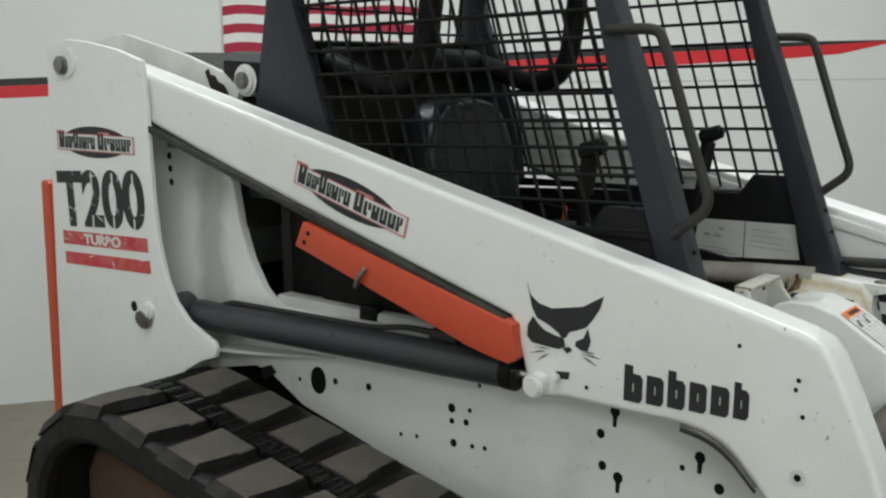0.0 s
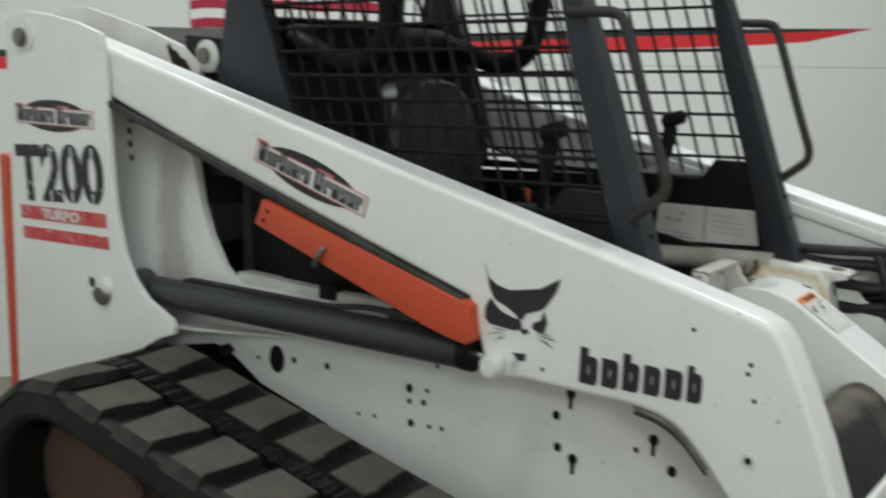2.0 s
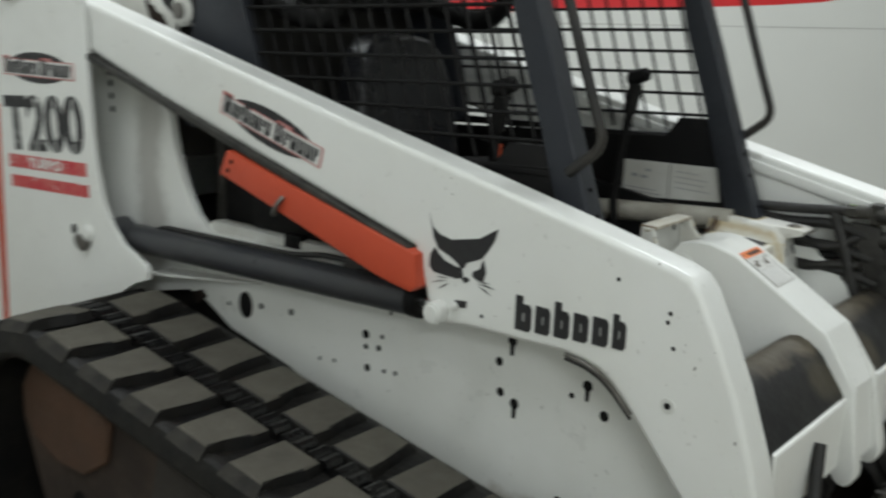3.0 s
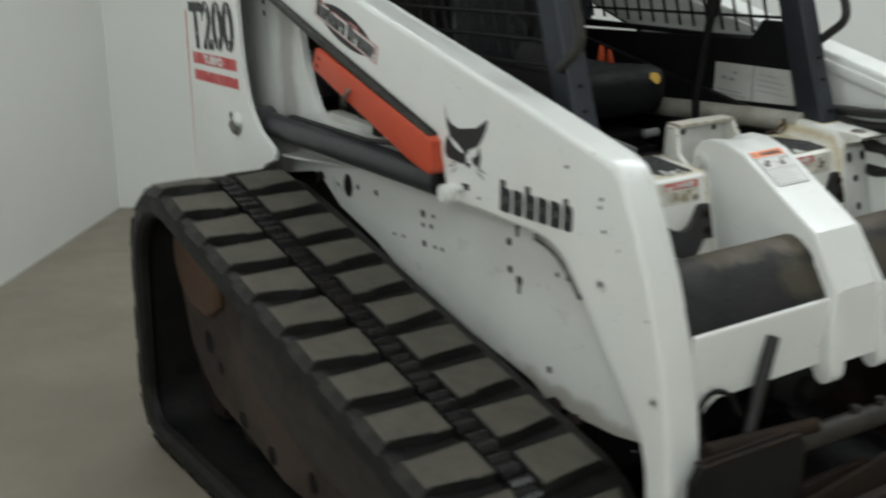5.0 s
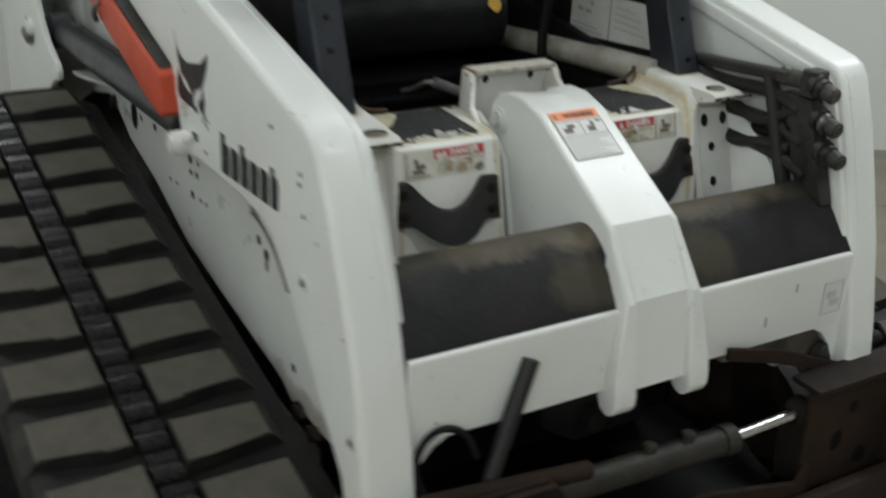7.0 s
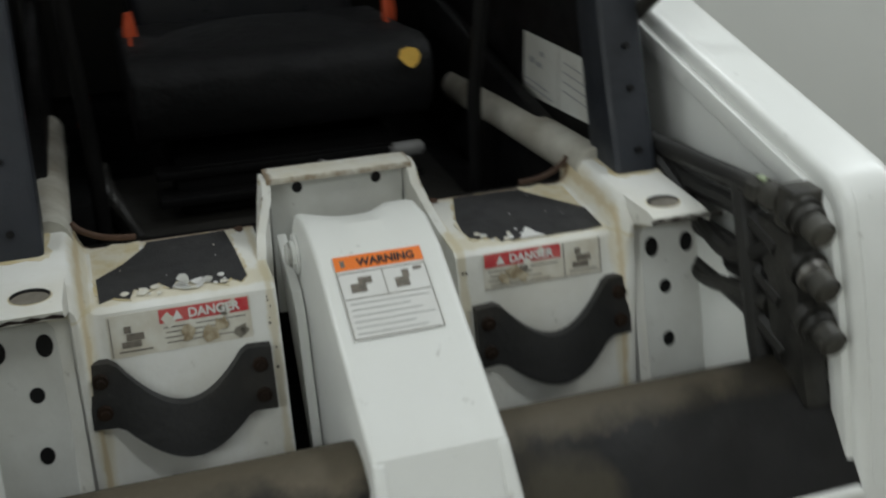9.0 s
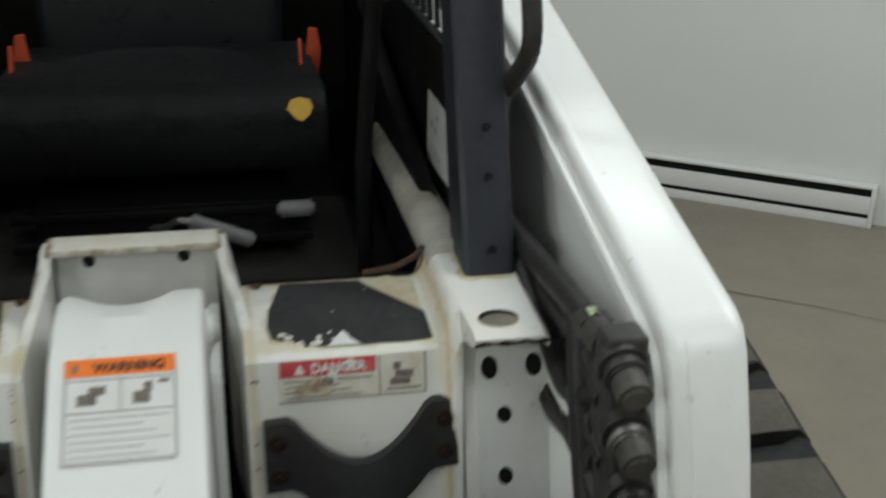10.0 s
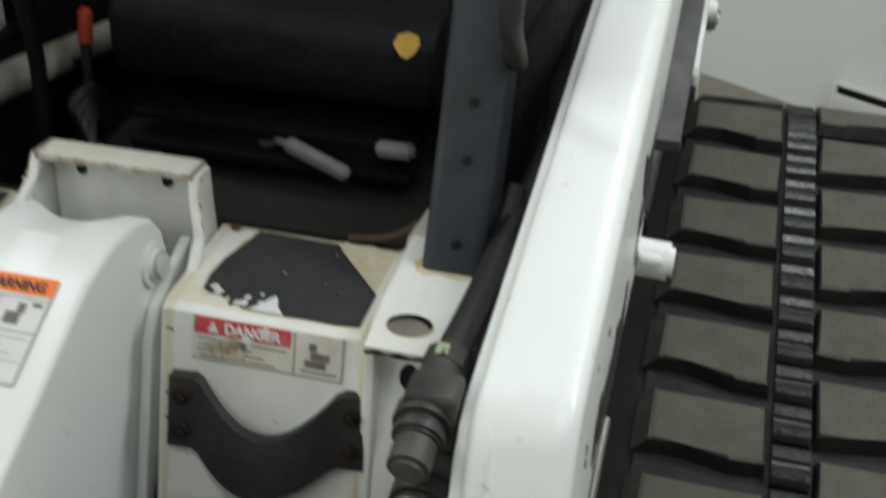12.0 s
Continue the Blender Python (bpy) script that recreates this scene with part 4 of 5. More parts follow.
for k in range(34):
    a, b = scuffs.uniform(0.0, 0.37), scuffs.uniform(-0.095, 0.17)
    n, turn = scuffs.uniform(0.008, 0.045), scuffs.choice((0.2, 0.9, 1.3, -0.5, 2.2)) + scuffs.uniform(-0.3, 0.3)
    w = scuffs.uniform(0.0008, 0.0024)
    dx, dy = math.cos(turn), math.sin(turn)
    part("scratch", flats([[(a, b), (a + n * dx * 0.5 + w * dy, b + n * dy * 0.5 - w * dx), (a + n * dx, b + n * dy), (a + n * dx * 0.5 - w * dy, b + n * dy * 0.5 + w * dx)]], on_tail(0.0026), 0.0003), DECAL_WHITE, upright, smooth=False)
for a in (0.150, 0.245, 0.335):
    each_flat("stencil_gap", [rect(a, 0.018, a + 0.006, 0.05), rect(a + 0.004, 0.13, a + 0.01, 0.17)], on_tail(0.0026), WHITE, upright, 0.0003)
badge(-1.355, 1.417, 0.175, 0.043, 0.045, YT, -1, upright)

# --- front of the chassis ------------------------------------------------------
DECK = [(0.338, 0.86), (0.338, 1.131), (0.35, 1.133), (0.492, 1.124), (0.5035, 1.117), (0.509, 1.10), (0.529, 1.02), (0.568, 0.86)]
POD = [(0.30, 0.86), (0.30, 1.172), (0.385, 1.172), (0.560, 1.168), (0.574, 1.164), (0.571, 1.154), (0.505, 1.140), (0.585, 0.86)]
STATIONS = [(0.114, 0.0), (0.318, 0.0), (0.326, 0.06), (0.332, 0.28), (0.338, 0.72), (0.344, 0.95), (0.3485, 1.0), (0.3525, 1.0), (0.428, 1.0), (0.434, 0.985)]


def on_deck(a, b, up):
    return (0.35 + (a - 0.35) * 1.05 + 0.07 * up, b, 1.133 - (a - 0.35) * 0.0665 + 0.0008 + up)


def on_face(a, b, up):
    return (0.504 + (1.12 - b) * 0.25 + up, a, b)


PADS = {1: [(0.349, 0.161), (0.351, 0.255), (0.362, 0.262), (0.429, 0.322), (0.484, 0.322), (0.486, 0.295), (0.485, 0.263), (0.486, 0.243), (0.482, 0.238), (0.475, 0.231), (0.458, 0.224), (0.471, 0.216), (0.483, 0.208), (0.485, 0.197), (0.478, 0.189), (0.484, 0.181), (0.469, 0.178), (0.473, 0.170), (0.463, 0.163), (0.470, 0.156), (0.464, 0.145), (0.44, 0.1415), (0.41, 0.144)],
        -1: [(0.429, -0.317), (0.40, -0.283), (0.365, -0.255), (0.352, -0.25), (0.35, -0.152), (0.40, -0.147), (0.470, -0.143), (0.483, -0.152), (0.470, -0.163), (0.483, -0.17), (0.475, -0.186), (0.457, -0.196), (0.468, -0.207), (0.450, -0.222), (0.475, -0.233), (0.456, -0.246), (0.470, -0.26), (0.462, -0.275), (0.484, -0.282), (0.476, -0.30), (0.484, -0.316)]}
FACE_TURN = Matrix(((0, -0.243, 0.97, 0), (1, 0, 0, 0), (0, 0.97, 0.243, 0), (0, 0, 0, 1)))
rng = random.Random(7)


def flake(a, b, r, n=7):
    return [(a + r * rng.uniform(0.5, 1.1) * math.cos(2 * math.pi * k / n), b + r * rng.uniform(0.5, 1.1) * math.sin(2 * math.pi * k / n)) for k in range(n)]


for s in (-1, 1):
    bm = bmesh.new()
    rows = []
    for y, w in STATIONS:
        row = []
        for k, (d, q) in enumerate(zip(DECK, POD)):
            wx = w if k < 3 else (0.0 if y < 0.35 else 1.0)
            row.append(bm.verts.new((d[0] + (q[0] - d[0]) * wx, s * y, d[1] + (q[1] - d[1]) * w - (0.004 if y > 0.43 else 0))))
        rows.append(row)
    for r1, r2 in zip(rows, rows[1:]):
        for k in range(8):
            bm.faces.new((r1[k], r1[(k + 1) % 8], r2[(k + 1) % 8], r2[k]))
    bm.faces.new(rows[0])
    bm.faces.new(rows[-1][::-1])
    deck = part("front_deck", bm, DECK_PAINT, loader, "stained cream and white front deck")
    foot = [(0.391 + (0.058 + 0.005 * math.sin(k * 2.7)) * max(-0.9, min(0.9, 1.35 * math.cos(2 * math.pi * k / 28))), s * (0.399 + (0.040 + 0.004 * math.sin(k * 3.9)) * max(-0.9, min(0.9, 1.35 * math.sin(2 * math.pi * k / 28))))) for k in range(28)]
    part("foot_stain", flats([foot], lambda a, b, up: (a, b, 1.1721 + up - max(0.0, a - 0.385) * 0.0245), 0.0006), STAIN, deck, "brownish stain round the post", smooth=False)
    part("slot_rim", flats([ellipse(0.5365, s * 0.385, 0.0195, 0.0235, 24)], lambda a, b, up: (a, b, 1.1685 + up - (a - 0.53) * 0.025), 0.0008), STAIN, deck, smooth=False)
    part("slot", flats([ellipse(0.537, s * 0.385, 0.0178, 0.0218, 24)], lambda a, b, up: (a, b, 1.1695 + up - (a - 0.53) * 0.025), 0.0006), TAN_STEEL, deck, "dark oval slot", smooth=False)
    # flat black crescent paints the shade on the slot's rear wall
    part("slot_wall", flats([[(0.537 + x, s * y) for x, y in [(0.0178 * math.cos(q), 0.385 + 0.0218 * math.sin(q)) for q in [radians(100 + 16 * k) for k in range(11)]] + [(0.006 + 0.0178 * math.cos(q) * 0.9, 0.385 + 0.02 * math.sin(q)) for q in [radians(260 - 16 * k) for k in range(11)]]]], lambda a, b, up: (a, b, 1.1703 + up - (a - 0.53) * 0.025), 0.0004), BLACK, deck, smooth=False)

    plate = [(s * a, b) for a, b in ((0.362, 1.156), (0.445, 1.158), (0.454, 1.136), (0.461, 1.05), (0.463, 1.0), (0.457, 0.962), (0.44, 0.925), (0.40, 0.902), (0.356, 0.895), (0.354, 1.02), (0.354, 1.12), (0.356, 1.145))]
    plate = [(a * 1.035, 1.099 + (b - 1.128) * 0.86) for a, b in plate]
    bm = prism(plate, 0.50, 0.5195, "x", 0.003)
    for v in bm.verts:
        v.co.x += (1.099 - v.co.z) * 0.286
    pl = part("front_plate", bm, GREY_WHITE, loader, "grey-white steel plate with bolt holes")
    each_flat("bolt_hole", [ellipse(s * a, b, ra, rb, 16) for a, b, ra, rb in ((0.381, 1.098, 0.0095, 0.013), (0.432, 1.098, 0.0095, 0.013), (0.397, 1.044, 0.0085, 0.009), (0.397, 0.974, 0.0085, 0.010), (0.471, 1.05, 0.003, 0.02))], lambda a, b, up: (0.5200 + (1.099 - b) * 0.286 + up, a, b), BLACK, pl)
    # ragged dark strip: the lip's rusty edge with its shadow painted in
    part("plate_edge_rust", flats([[(s * (0.352 + 0.011 * k), 1.160 + (0.0016 if k % 2 else -0.001)) for k in range(10)] + [(s * (0.352 + 0.011 * k), 1.1555 + 0.001 * (k % 3)) for k in range(9, -1, -1)]], lambda a, b, up: (0.5738 + up, a, b), 0.0006), DARK_RUST, deck, smooth=False)

    mid = sum(b for a, b in PADS[s]) / len(PADS[s])
    ring = [(min(0.484, 0.43 + (a - 0.43) * (1.05 if a > 0.43 else 1.0)), mid + (b - mid) * 1.03) for a, b in PADS[s]]
    edge = []
    for (a0, b0), (a1, b1) in zip(ring, ring[1:] + ring[:1]):
        n = max(1, int(math.hypot(a1 - a0, b1 - b0) / 0.006))
        edge += [(min(0.487, a0 + (a1 - a0) * k / n + rng.uniform(-0.004, 0.004)), b0 + (b1 - b0) * k / n + rng.uniform(-0.004, 0.004)) for k in range(n)]
    part("pad_border", flats([edge], lambda a, b, up: on_deck(a, b, up - 0.0004), 0.0008), STAIN, deck, "yellowed glue border", smooth=False)
    patch = [(0.343, 0.258), (0.346, 0.275), (0.342, 0.292), (0.352, 0.306), (0.358, 0.322), (0.376, 0.327), (0.392, 0.323), (0.41, 0.329), (0.432, 0.326), (0.446, 0.33), (0.446, 0.318), (0.42, 0.305), (0.40, 0.285), (0.372, 0.262)]
    part("glue_patch", flats([[(a, s * b) for a, b in patch]], lambda a, b, up: on_deck(a, b, up - 0.0006), 0.0006), STAIN, deck, "yellowed patch of old glue", smooth=False)
    part("grip_pad", flats([PADS[s]], on_deck, 0.0012), GRIP, deck, "black grip sheet with torn edges", smooth=False)
    spots = [(0.470 + rng.uniform(-0.012, 0.012), s * rng.uniform(0.15, 0.215 if s > 0 else 0.30), rng.uniform(0.002, 0.007)) for k in range(9 if s > 0 else 16)] + [(rng.uniform(0.37, 0.45), s * rng.uniform(0.17, 0.30), rng.uniform(0.0006, 0.0014)) for k in range(4)]
    if s > 0:
        part("paint_flake", flats([[(0.486, 0.241), (0.474, 0.231), (0.466, 0.229), (0.458, 0.224), (0.464, 0.219), (0.472, 0.215), (0.479, 0.210), (0.486, 0.205)]], lambda a, b, up: on_deck(a, b, up + 0.0014), 0.0006), DECAL_WHITE, deck, "white torn edge of bare paint", smooth=False)
    else:
        spots += [(0.452 + rng.uniform(0.0, 0.028), -rng.uniform(0.165, 0.275), rng.uniform(0.007, 0.013)) for k in range(7)]
    for k, (a, b, r) in enumerate(spots):
        part("paint_flake", flats([flake(a, b, r)], lambda a, b, up: on_deck(a, b, up + 0.0016), 0.0005), (DECAL_WHITE, OLD_LABEL, GREY_WHITE)[k % 3], deck, smooth=False)
    for k in range(7):
        part("rust_chip", flats([flake(s * rng.uniform(0.121, 0.128), rng.uniform(1.0, 1.118), rng.uniform(0.0008, 0.0026), 5)], lambda a, b, up: on_face(a, b, up + 0.0004), 0.0004), DARK_RUST, deck, smooth=False)

    lo, hi, z0, z1 = (0.149, 0.311, 1.072, 1.118) if s > 0 else (-0.312, -0.147, 1.064, 1.114)
    lab = part("danger_label", flats([rect(lo, z0, hi, z1)], on_face, 0.0008), OLD_LABEL, loader, "stained and torn old warning label", smooth=False)
    y0, zh = (lo + 0.002, z1 - 0.018) if s > 0 else (hi - 0.106, z1 - 0.017)
    part("label_header", flats([rect(y0, zh, y0 + 0.104, z1 - 0.001)], lambda a, b, up: on_face(a, b, up + 0.0012), 0.0006), DECAL_RED, lab, "red header bar", smooth=False)
    words("lettering", "DANGER", 0.06, 0.0115, DECAL_WHITE, Matrix.Translation(Vector(on_face(y0 + 0.034, zh + 0.003, 0.0026))) @ FACE_TURN, lab)
    part("warning_triangle", flats([[(y0 + 0.015, zh + 0.003), (y0 + 0.027, zh + 0.003), (y0 + 0.021, zh + 0.014)]], lambda a, b, up: on_face(a, b, up + 0.0024), 0.0005), DECAL_WHITE, lab, smooth=False)
    lines = [rect(y0 + 0.004 + 0.002 * (k % 2), zh - 0.006 - k * 0.006, y0 + 0.1 - 0.012 * ((k * 3) % 4), zh - 0.005 - k * 0.006) for k in range(4)]
    y1 = y0 + 0.112 if s > 0 else lo + 0.006
    lines += [rect(y1 + 0.004, z0 + 0.006, y1 + 0.042, z0 + 0.0074), rect(y1 + 0.008, z0 + 0.011, y1 + 0.03, z0 + 0.018), rect(y1 + 0.014, z0 + 0.019, y1 + 0.034, z0 + 0.027), rect(y1 + 0.012, z0 + 0.028, y1 + 0.02, z0 + 0.036), rect(y1 - 0.004, z0 + 0.002, y1 - 0.003, z1 - 0.002)]
    if s > 0:
        lines += [rect(lo, z0, hi, z0 + 0.0008), rect(hi - 0.001, z0, hi, z1)]
    each_flat("print_bar", lines, lambda a, b, up: on_face(a, b, up + 0.0012), FADED_INK, lab)
    for k in range(4 if s > 0 else 8):
        part("label_tear", flats([flake(rng.uniform(lo + 0.01, lo + 0.11) if s > 0 else rng.uniform(lo + 0.07, hi - 0.01), rng.uniform(z0 + 0.006, z1 - 0.004), rng.uniform(0.004, 0.010))], lambda a, b, up: on_face(a, b, up + 0.0022), 0.0004), OLD_LABEL if k % 3 else TAN_STEEL, lab, smooth=False)

    for a, b, r in ((0.04, 0.020, 0.012), (0.052, 0.012, 0.009), (0.028, 0.012, 0.010)) if s > 0 else ((0.115, 0.014, 0.013), (0.09, 0.018, 0.011), (0.13, 0.022, 0.010)):
        part("label_stain", flats([flake(lo + a, z0 + b, r, 11)], lambda a, b, up: on_face(a, b, up + 0.0030), 0.0003), LABEL_STAIN, lab, "brown worn stain", smooth=False)
    rot = [(0.350 + 0.011 * (0.45 + 0.55 * rng.random()) * math.cos(k * 0.52), s * (0.1335 + 0.009 * (0.4 + 0.6 * rng.random()) * math.sin(k * 0.52))) for k in range(12)]
    part("rust_spot", flats([rot], lambda a, b, up: on_deck(max(a, 0.341), b, up + 0.0004), 0.0004), RUST, deck, "small ragged rust spot", smooth=False)
    part("rusted_seam", pipe([(0.340, s * 0.262, 1.139), (0.338, s * 0.30, 1.142), (0.334, s * 0.33, 1.156), (0.330, s * 0.338, 1.166)], 0.0042, 8), RUST, deck, "rust-brown seam", )
    # bent step bracket
    strap = bmesh.new()
    cols = []
    for k in range(25):
        w = k / 24
        y = 0.130 + 0.213 * w
        bow = math.sin(math.pi * min(1.0, max(0.0, (w - 0.15) / 0.70))) ** 0.9
        out = 0.002 + 0.014 * bow
        zc = 1.017 + 0.013 * w - 0.046 * bow
        xb = 0.504 + (1.12 - zc) * 0.25
        cols.append([strap.verts.new((xb + out + dx, s * y, zc + dz)) for dx, dz in ((-0.0098, 0.0385 - 0.005 * bow), (0.003, 0.0385 - 0.005 * bow), (0.0225 + 0.006 * bow, -0.0375 + 0.013 * bow), (0.0095, -0.0375 + 0.013 * bow))])
    for c1, c2 in zip(cols, cols[1:]):
        for i in range(4):
            strap.faces.new((c1[i], c1[(i + 1) % 4], c2[(i + 1) % 4], c2[i]))
    strap.faces.new(cols[0])
    strap.faces.new(cols[-1][::-1])
    st = part("step_bracket", strap, WORN_BLACK, loader, "black bent steel step bracket with rusty bolts")
    for y, z in ((0.145, 1.036), (0.145, 0.999), (0.328, 1.048), (0.328, 1.011)):
        part("step_bolt", rod((0.5, s * y, z), (0.504 + (1.12 - z) * 0.25 + 0.023, s * y, z), 0.0095, 8, off=0.004), MOUNT_RUST, st)

# centre bracket and tongue
bracket = part("centre_bracket", prism([(0.338, 1.0), (0.338, 1.204), (0.350, 1.206), (0.350, 1.0)], -0.090, 0.090, "y", 0.003), GREY_WHITE, loader, "white folded steel centre bracket with rusted lip")
part("bracket_lip", box((0.336, -0.096, 1.199), (0.376, 0.096, 1.208), 0.002), LIP_PAINT, bracket)
for s in (-1, 1):
    bm = prism([(0.340, 0.9), (0.340, 1.06), (0.340, 1.11), (0.340, 1.16), (0.340, 1.204), (0.373, 1.204), (0.382, 1.18), (0.405, 1.145), (0.44, 1.128), (0.47, 1.115), (0.491, 1.08), (0.51, 1.0), (0.54, 0.88)], *sorted((s * 0.0895, s * 0.102)), "y", 0.003)
    for v in bm.verts:
        v.co.y += s * 0.027 * min(1.0, max(0.0, (1.19 - v.co.z) / 0.075)) * min(1.0, (v.co.x - 0.33) / 0.075)
    part("bracket_cheek", bm, BRACKET_PAINT, bracket)
    slab("bracket_web", [(0.376, 1.112), (0.376, 1.13), (0.43, 1.104), (0.466, 1.088), (0.487, 1.06), (0.545, 0.86), (0.525, 0.86)], 0.0765, 0.0890, s, WHITE, bracket, off=0.002)
    for k in range(16):
        w = wear.random()
        x, z = 0.374 + 0.026 * w + wear.uniform(-0.004, 0.002), 1.202 - 0.055 * w
        if k > 9:
            x, z = wear.uniform(0.345, 0.37), wear.uniform(1.196, 1.202)
        part("rust_chip", flats([flake(x, z, wear.uniform(0.0012, 0.0038), 6)], lambda a, b, up: (a, s * (0.1026 + up + 0.027 * min(1.0, max(0.0, (1.19 - b) / 0.075)) * min(1.0, (a - 0.33) / 0.075)), b), 0.0004), (STAIN, STAIN, RUST)[k % 3], bracket, smooth=False)
each_flat("bolt_hole", [ellipse(-0.053, 1.182, 0.007, 0.008, 12), ellipse(0.053, 1.182, 0.007, 0.008, 12)], lambda a, b, up: (0.3505 + up, a, b), BLACK, bracket)

TONGUE = [(0.405, 0.86), (0.405, 1.12), (0.412, 1.155), (0.432, 1.178), (0.465, 1.190), (0.515, 1.192), (0.574, 1.176), (0.802, 1.048), (0.876, 0.935), (0.896, 0.772), (0.82, 0.772), (0.80, 0.84), (0.72, 0.90), (0.63, 0.88), (0.57, 0.86)]
bm = bmesh.new()
rows = []
for k in range(15):
    # the rear of its top is scooped out round the bracket
    y = -0.075 + 0.15 * k / 14
    scoop = 0.024 * max(0.0, 1 - (abs(y + 0.008) / 0.052) ** 2)
    rows.append([bm.verts.new((x + scoop * max(0.0, min(1.0, (0.515 - x) / 0.083)), y, z - 0.12 * scoop * (0.4 < x < 0.5 and z > 1.1))) for x, z in TONGUE])
for r1, r2 in zip(rows, rows[1:]):
    for k in range(len(TONGUE)):
        bm.faces.new((r1[k], r1[(k + 1) % len(TONGUE)], r2[(k + 1) % len(TONGUE)], r2[k]))
bm.faces.new(rows[0])
bm.faces.new(rows[-1][::-1])
bmesh.ops.recalc_face_normals(bm, faces=bm.faces)
caps = [e for e in bm.edges if len({round(v.co.y, 4) for v in e.verts}) == 1 and abs(abs(e.verts[0].co.y) - 0.075) < 1e-4]
bmesh.ops.bevel(bm, geom=caps, offset=0.008, segments=4, profile=0.55, affect="EDGES", clamp_overlap=True)
tongue = part("centre_tongue", bm, WHITE, loader, "white box-section tilt cylinder cover")
tongue.data.set_sharp_from_angle(angle=radians(22))
for s in (-1, 1):
    bm = prism([(0.60, 1.11), (0.70, 1.085), (0.806, 1.045), (0.884, 0.935), (0.908, 0.80), (0.913, 0.770), (0.912, 0.752), (0.905, 0.738), (0.892, 0.729), (0.878, 0.730), (0.866, 0.738), (0.858, 0.752), (0.855, 0.770), (0.84, 0.88), (0.80, 0.95), (0.70, 1.01), (0.60, 1.03)], 0.06, 0.1, "y")
    for v in bm.verts:
        if v.co.y > 0.09:
            w = min(1.0, max(0.0, (0.99 - v.co.z) / 0.17)) if v.co.x > 0.82 else 0.0
            v.co.y = 0.0745 + 0.031 * w * w * (3 - 2 * w)
        v.co.y *= s
    bmesh.ops.recalc_face_normals(bm, faces=bm.faces)
    web = part("tongue_web", bevel(bm, 0.006, 4), WHITE, tongue)
    web.data.set_sharp_from_angle(angle=radians(22))
    part("tongue_boss", rod((0.444, s * 0.071, 1.130), (0.444, s * 0.0835, 1.130), 0.026, 24, off=0.008), WHITE, tongue)
    part("tongue_nut", rod((0.444, s * 0.083, 1.130), (0.444, s * 0.089, 1.130), 0.0165, 16, off=0.003), GREY_WHITE, tongue)


def on_tongue(a, b, up):
    """a across, b down the slope from the label's top."""
    dx, dz = 0.228, -0.128
    n = math.hypot(dx, dz)
    return (0.574 + b * dx / n + up * 0.49, a - 0.005, 1.1762 + b * dz / n + up * 0.872)


warn = part("warning_label", flats([rect(-0.052, 0.0, 0.052, 0.115)], lambda a, b, up: on_tongue(a, b, up + 0.001), 0.0006), DECAL_WHITE, loader, "white warning label with orange header", smooth=False)
part("label_header", flats([rect(-0.052, 0.0, 0.052, 0.02)], lambda a, b, up: on_tongue(a, b, up + 0.0018), 0.0005), DECAL_ORANGE, warn, "orange header bar", smooth=False)
slope = Matrix(((0, -0.872, 0.49, 0), (1, 0, 0, 0), (0, 0.49, 0.872, 0), (0, 0, 0, 1)))
words("lettering", "WARNING", 0.068, 0.011, INK, Matrix.Translation(Vector(on_tongue(-0.026, 0.0165, 0.0026))) @ slope, warn)
bars = [rect(-0.045, 0.0155, -0.04, 0.006)[::-1]]
bars += [rect(-0.05, 0.024, 0.05, 0.0246), rect(0.0, 0.024, 0.0006, 0.06), rect(-0.05, 0.06, 0.05, 0.0606), rect(-0.051, 0.113, 0.051, 0.1136), rect(-0.0516, 0.021, -0.051, 0.1136), rect(0.051, 0.021, 0.0516, 0.1136)]
bars += [rect(-0.04, 0.04, -0.022, 0.052), rect(-0.03, 0.032, -0.014, 0.041), rect(0.012, 0.04, 0.028, 0.053), rect(0.022, 0.03, 0.03, 0.041), rect(0.036, 0.028, 0.046, 0.032)]
each_flat("print_bar", bars, lambda a, b, up: on_tongue(a, b, up + 0.0018), FADED_INK, warn)
each_flat("fine_print_bar", [rect(-0.046, 0.066 + 0.008 * k, 0.046 - 0.012 * ((k * 2) % 3), 0.0678 + 0.008 * k) for k in range(6)], lambda a, b, up: on_tongue(a, b, up + 0.0018), PALE_PRINT, warn)

# cross members between the arms
cross = part("cross_bar", box((0.838, -0.49, 0.777), (0.874, 0.49, 0.922), 0.006, 3), WHITE, loader, "white painted front cross bar")
part("bar_lip", box((0.80, -0.49, 0.771), (0.8735, 0.49, 0.783), 0.004), WHITE, cross)
part("bar_label", flats([rect(0.42, 0.80, 0.475, 0.872)], lambda a, b, up: (0.8745 + up, a, b), 0.0006), DECAL_WHITE, cross, "worn pale label", smooth=False)
each_flat("print_bar", [rect(0.422, 0.868, 0.473, 0.870), rect(0.422, 0.802, 0.473, 0.804), rect(0.421, 0.802, 0.4225, 0.87), rect(0.4725, 0.802, 0.474, 0.87), rect(0.43, 0.835, 0.455, 0.85), rect(0.44, 0.818, 0.465, 0.832)], lambda a, b, up: (0.8755 + up, a, b), PALE_PRINT, cross)
each_flat("bar_mark", [rect(0.34, 0.868, 0.344, 0.885), rect(0.27, 0.81, 0.274, 0.83), rect(-0.44, 0.80, -0.436, 0.805)], lambda a, b, up: (0.8745 + up, a, b), DECAL_GREY, cross)
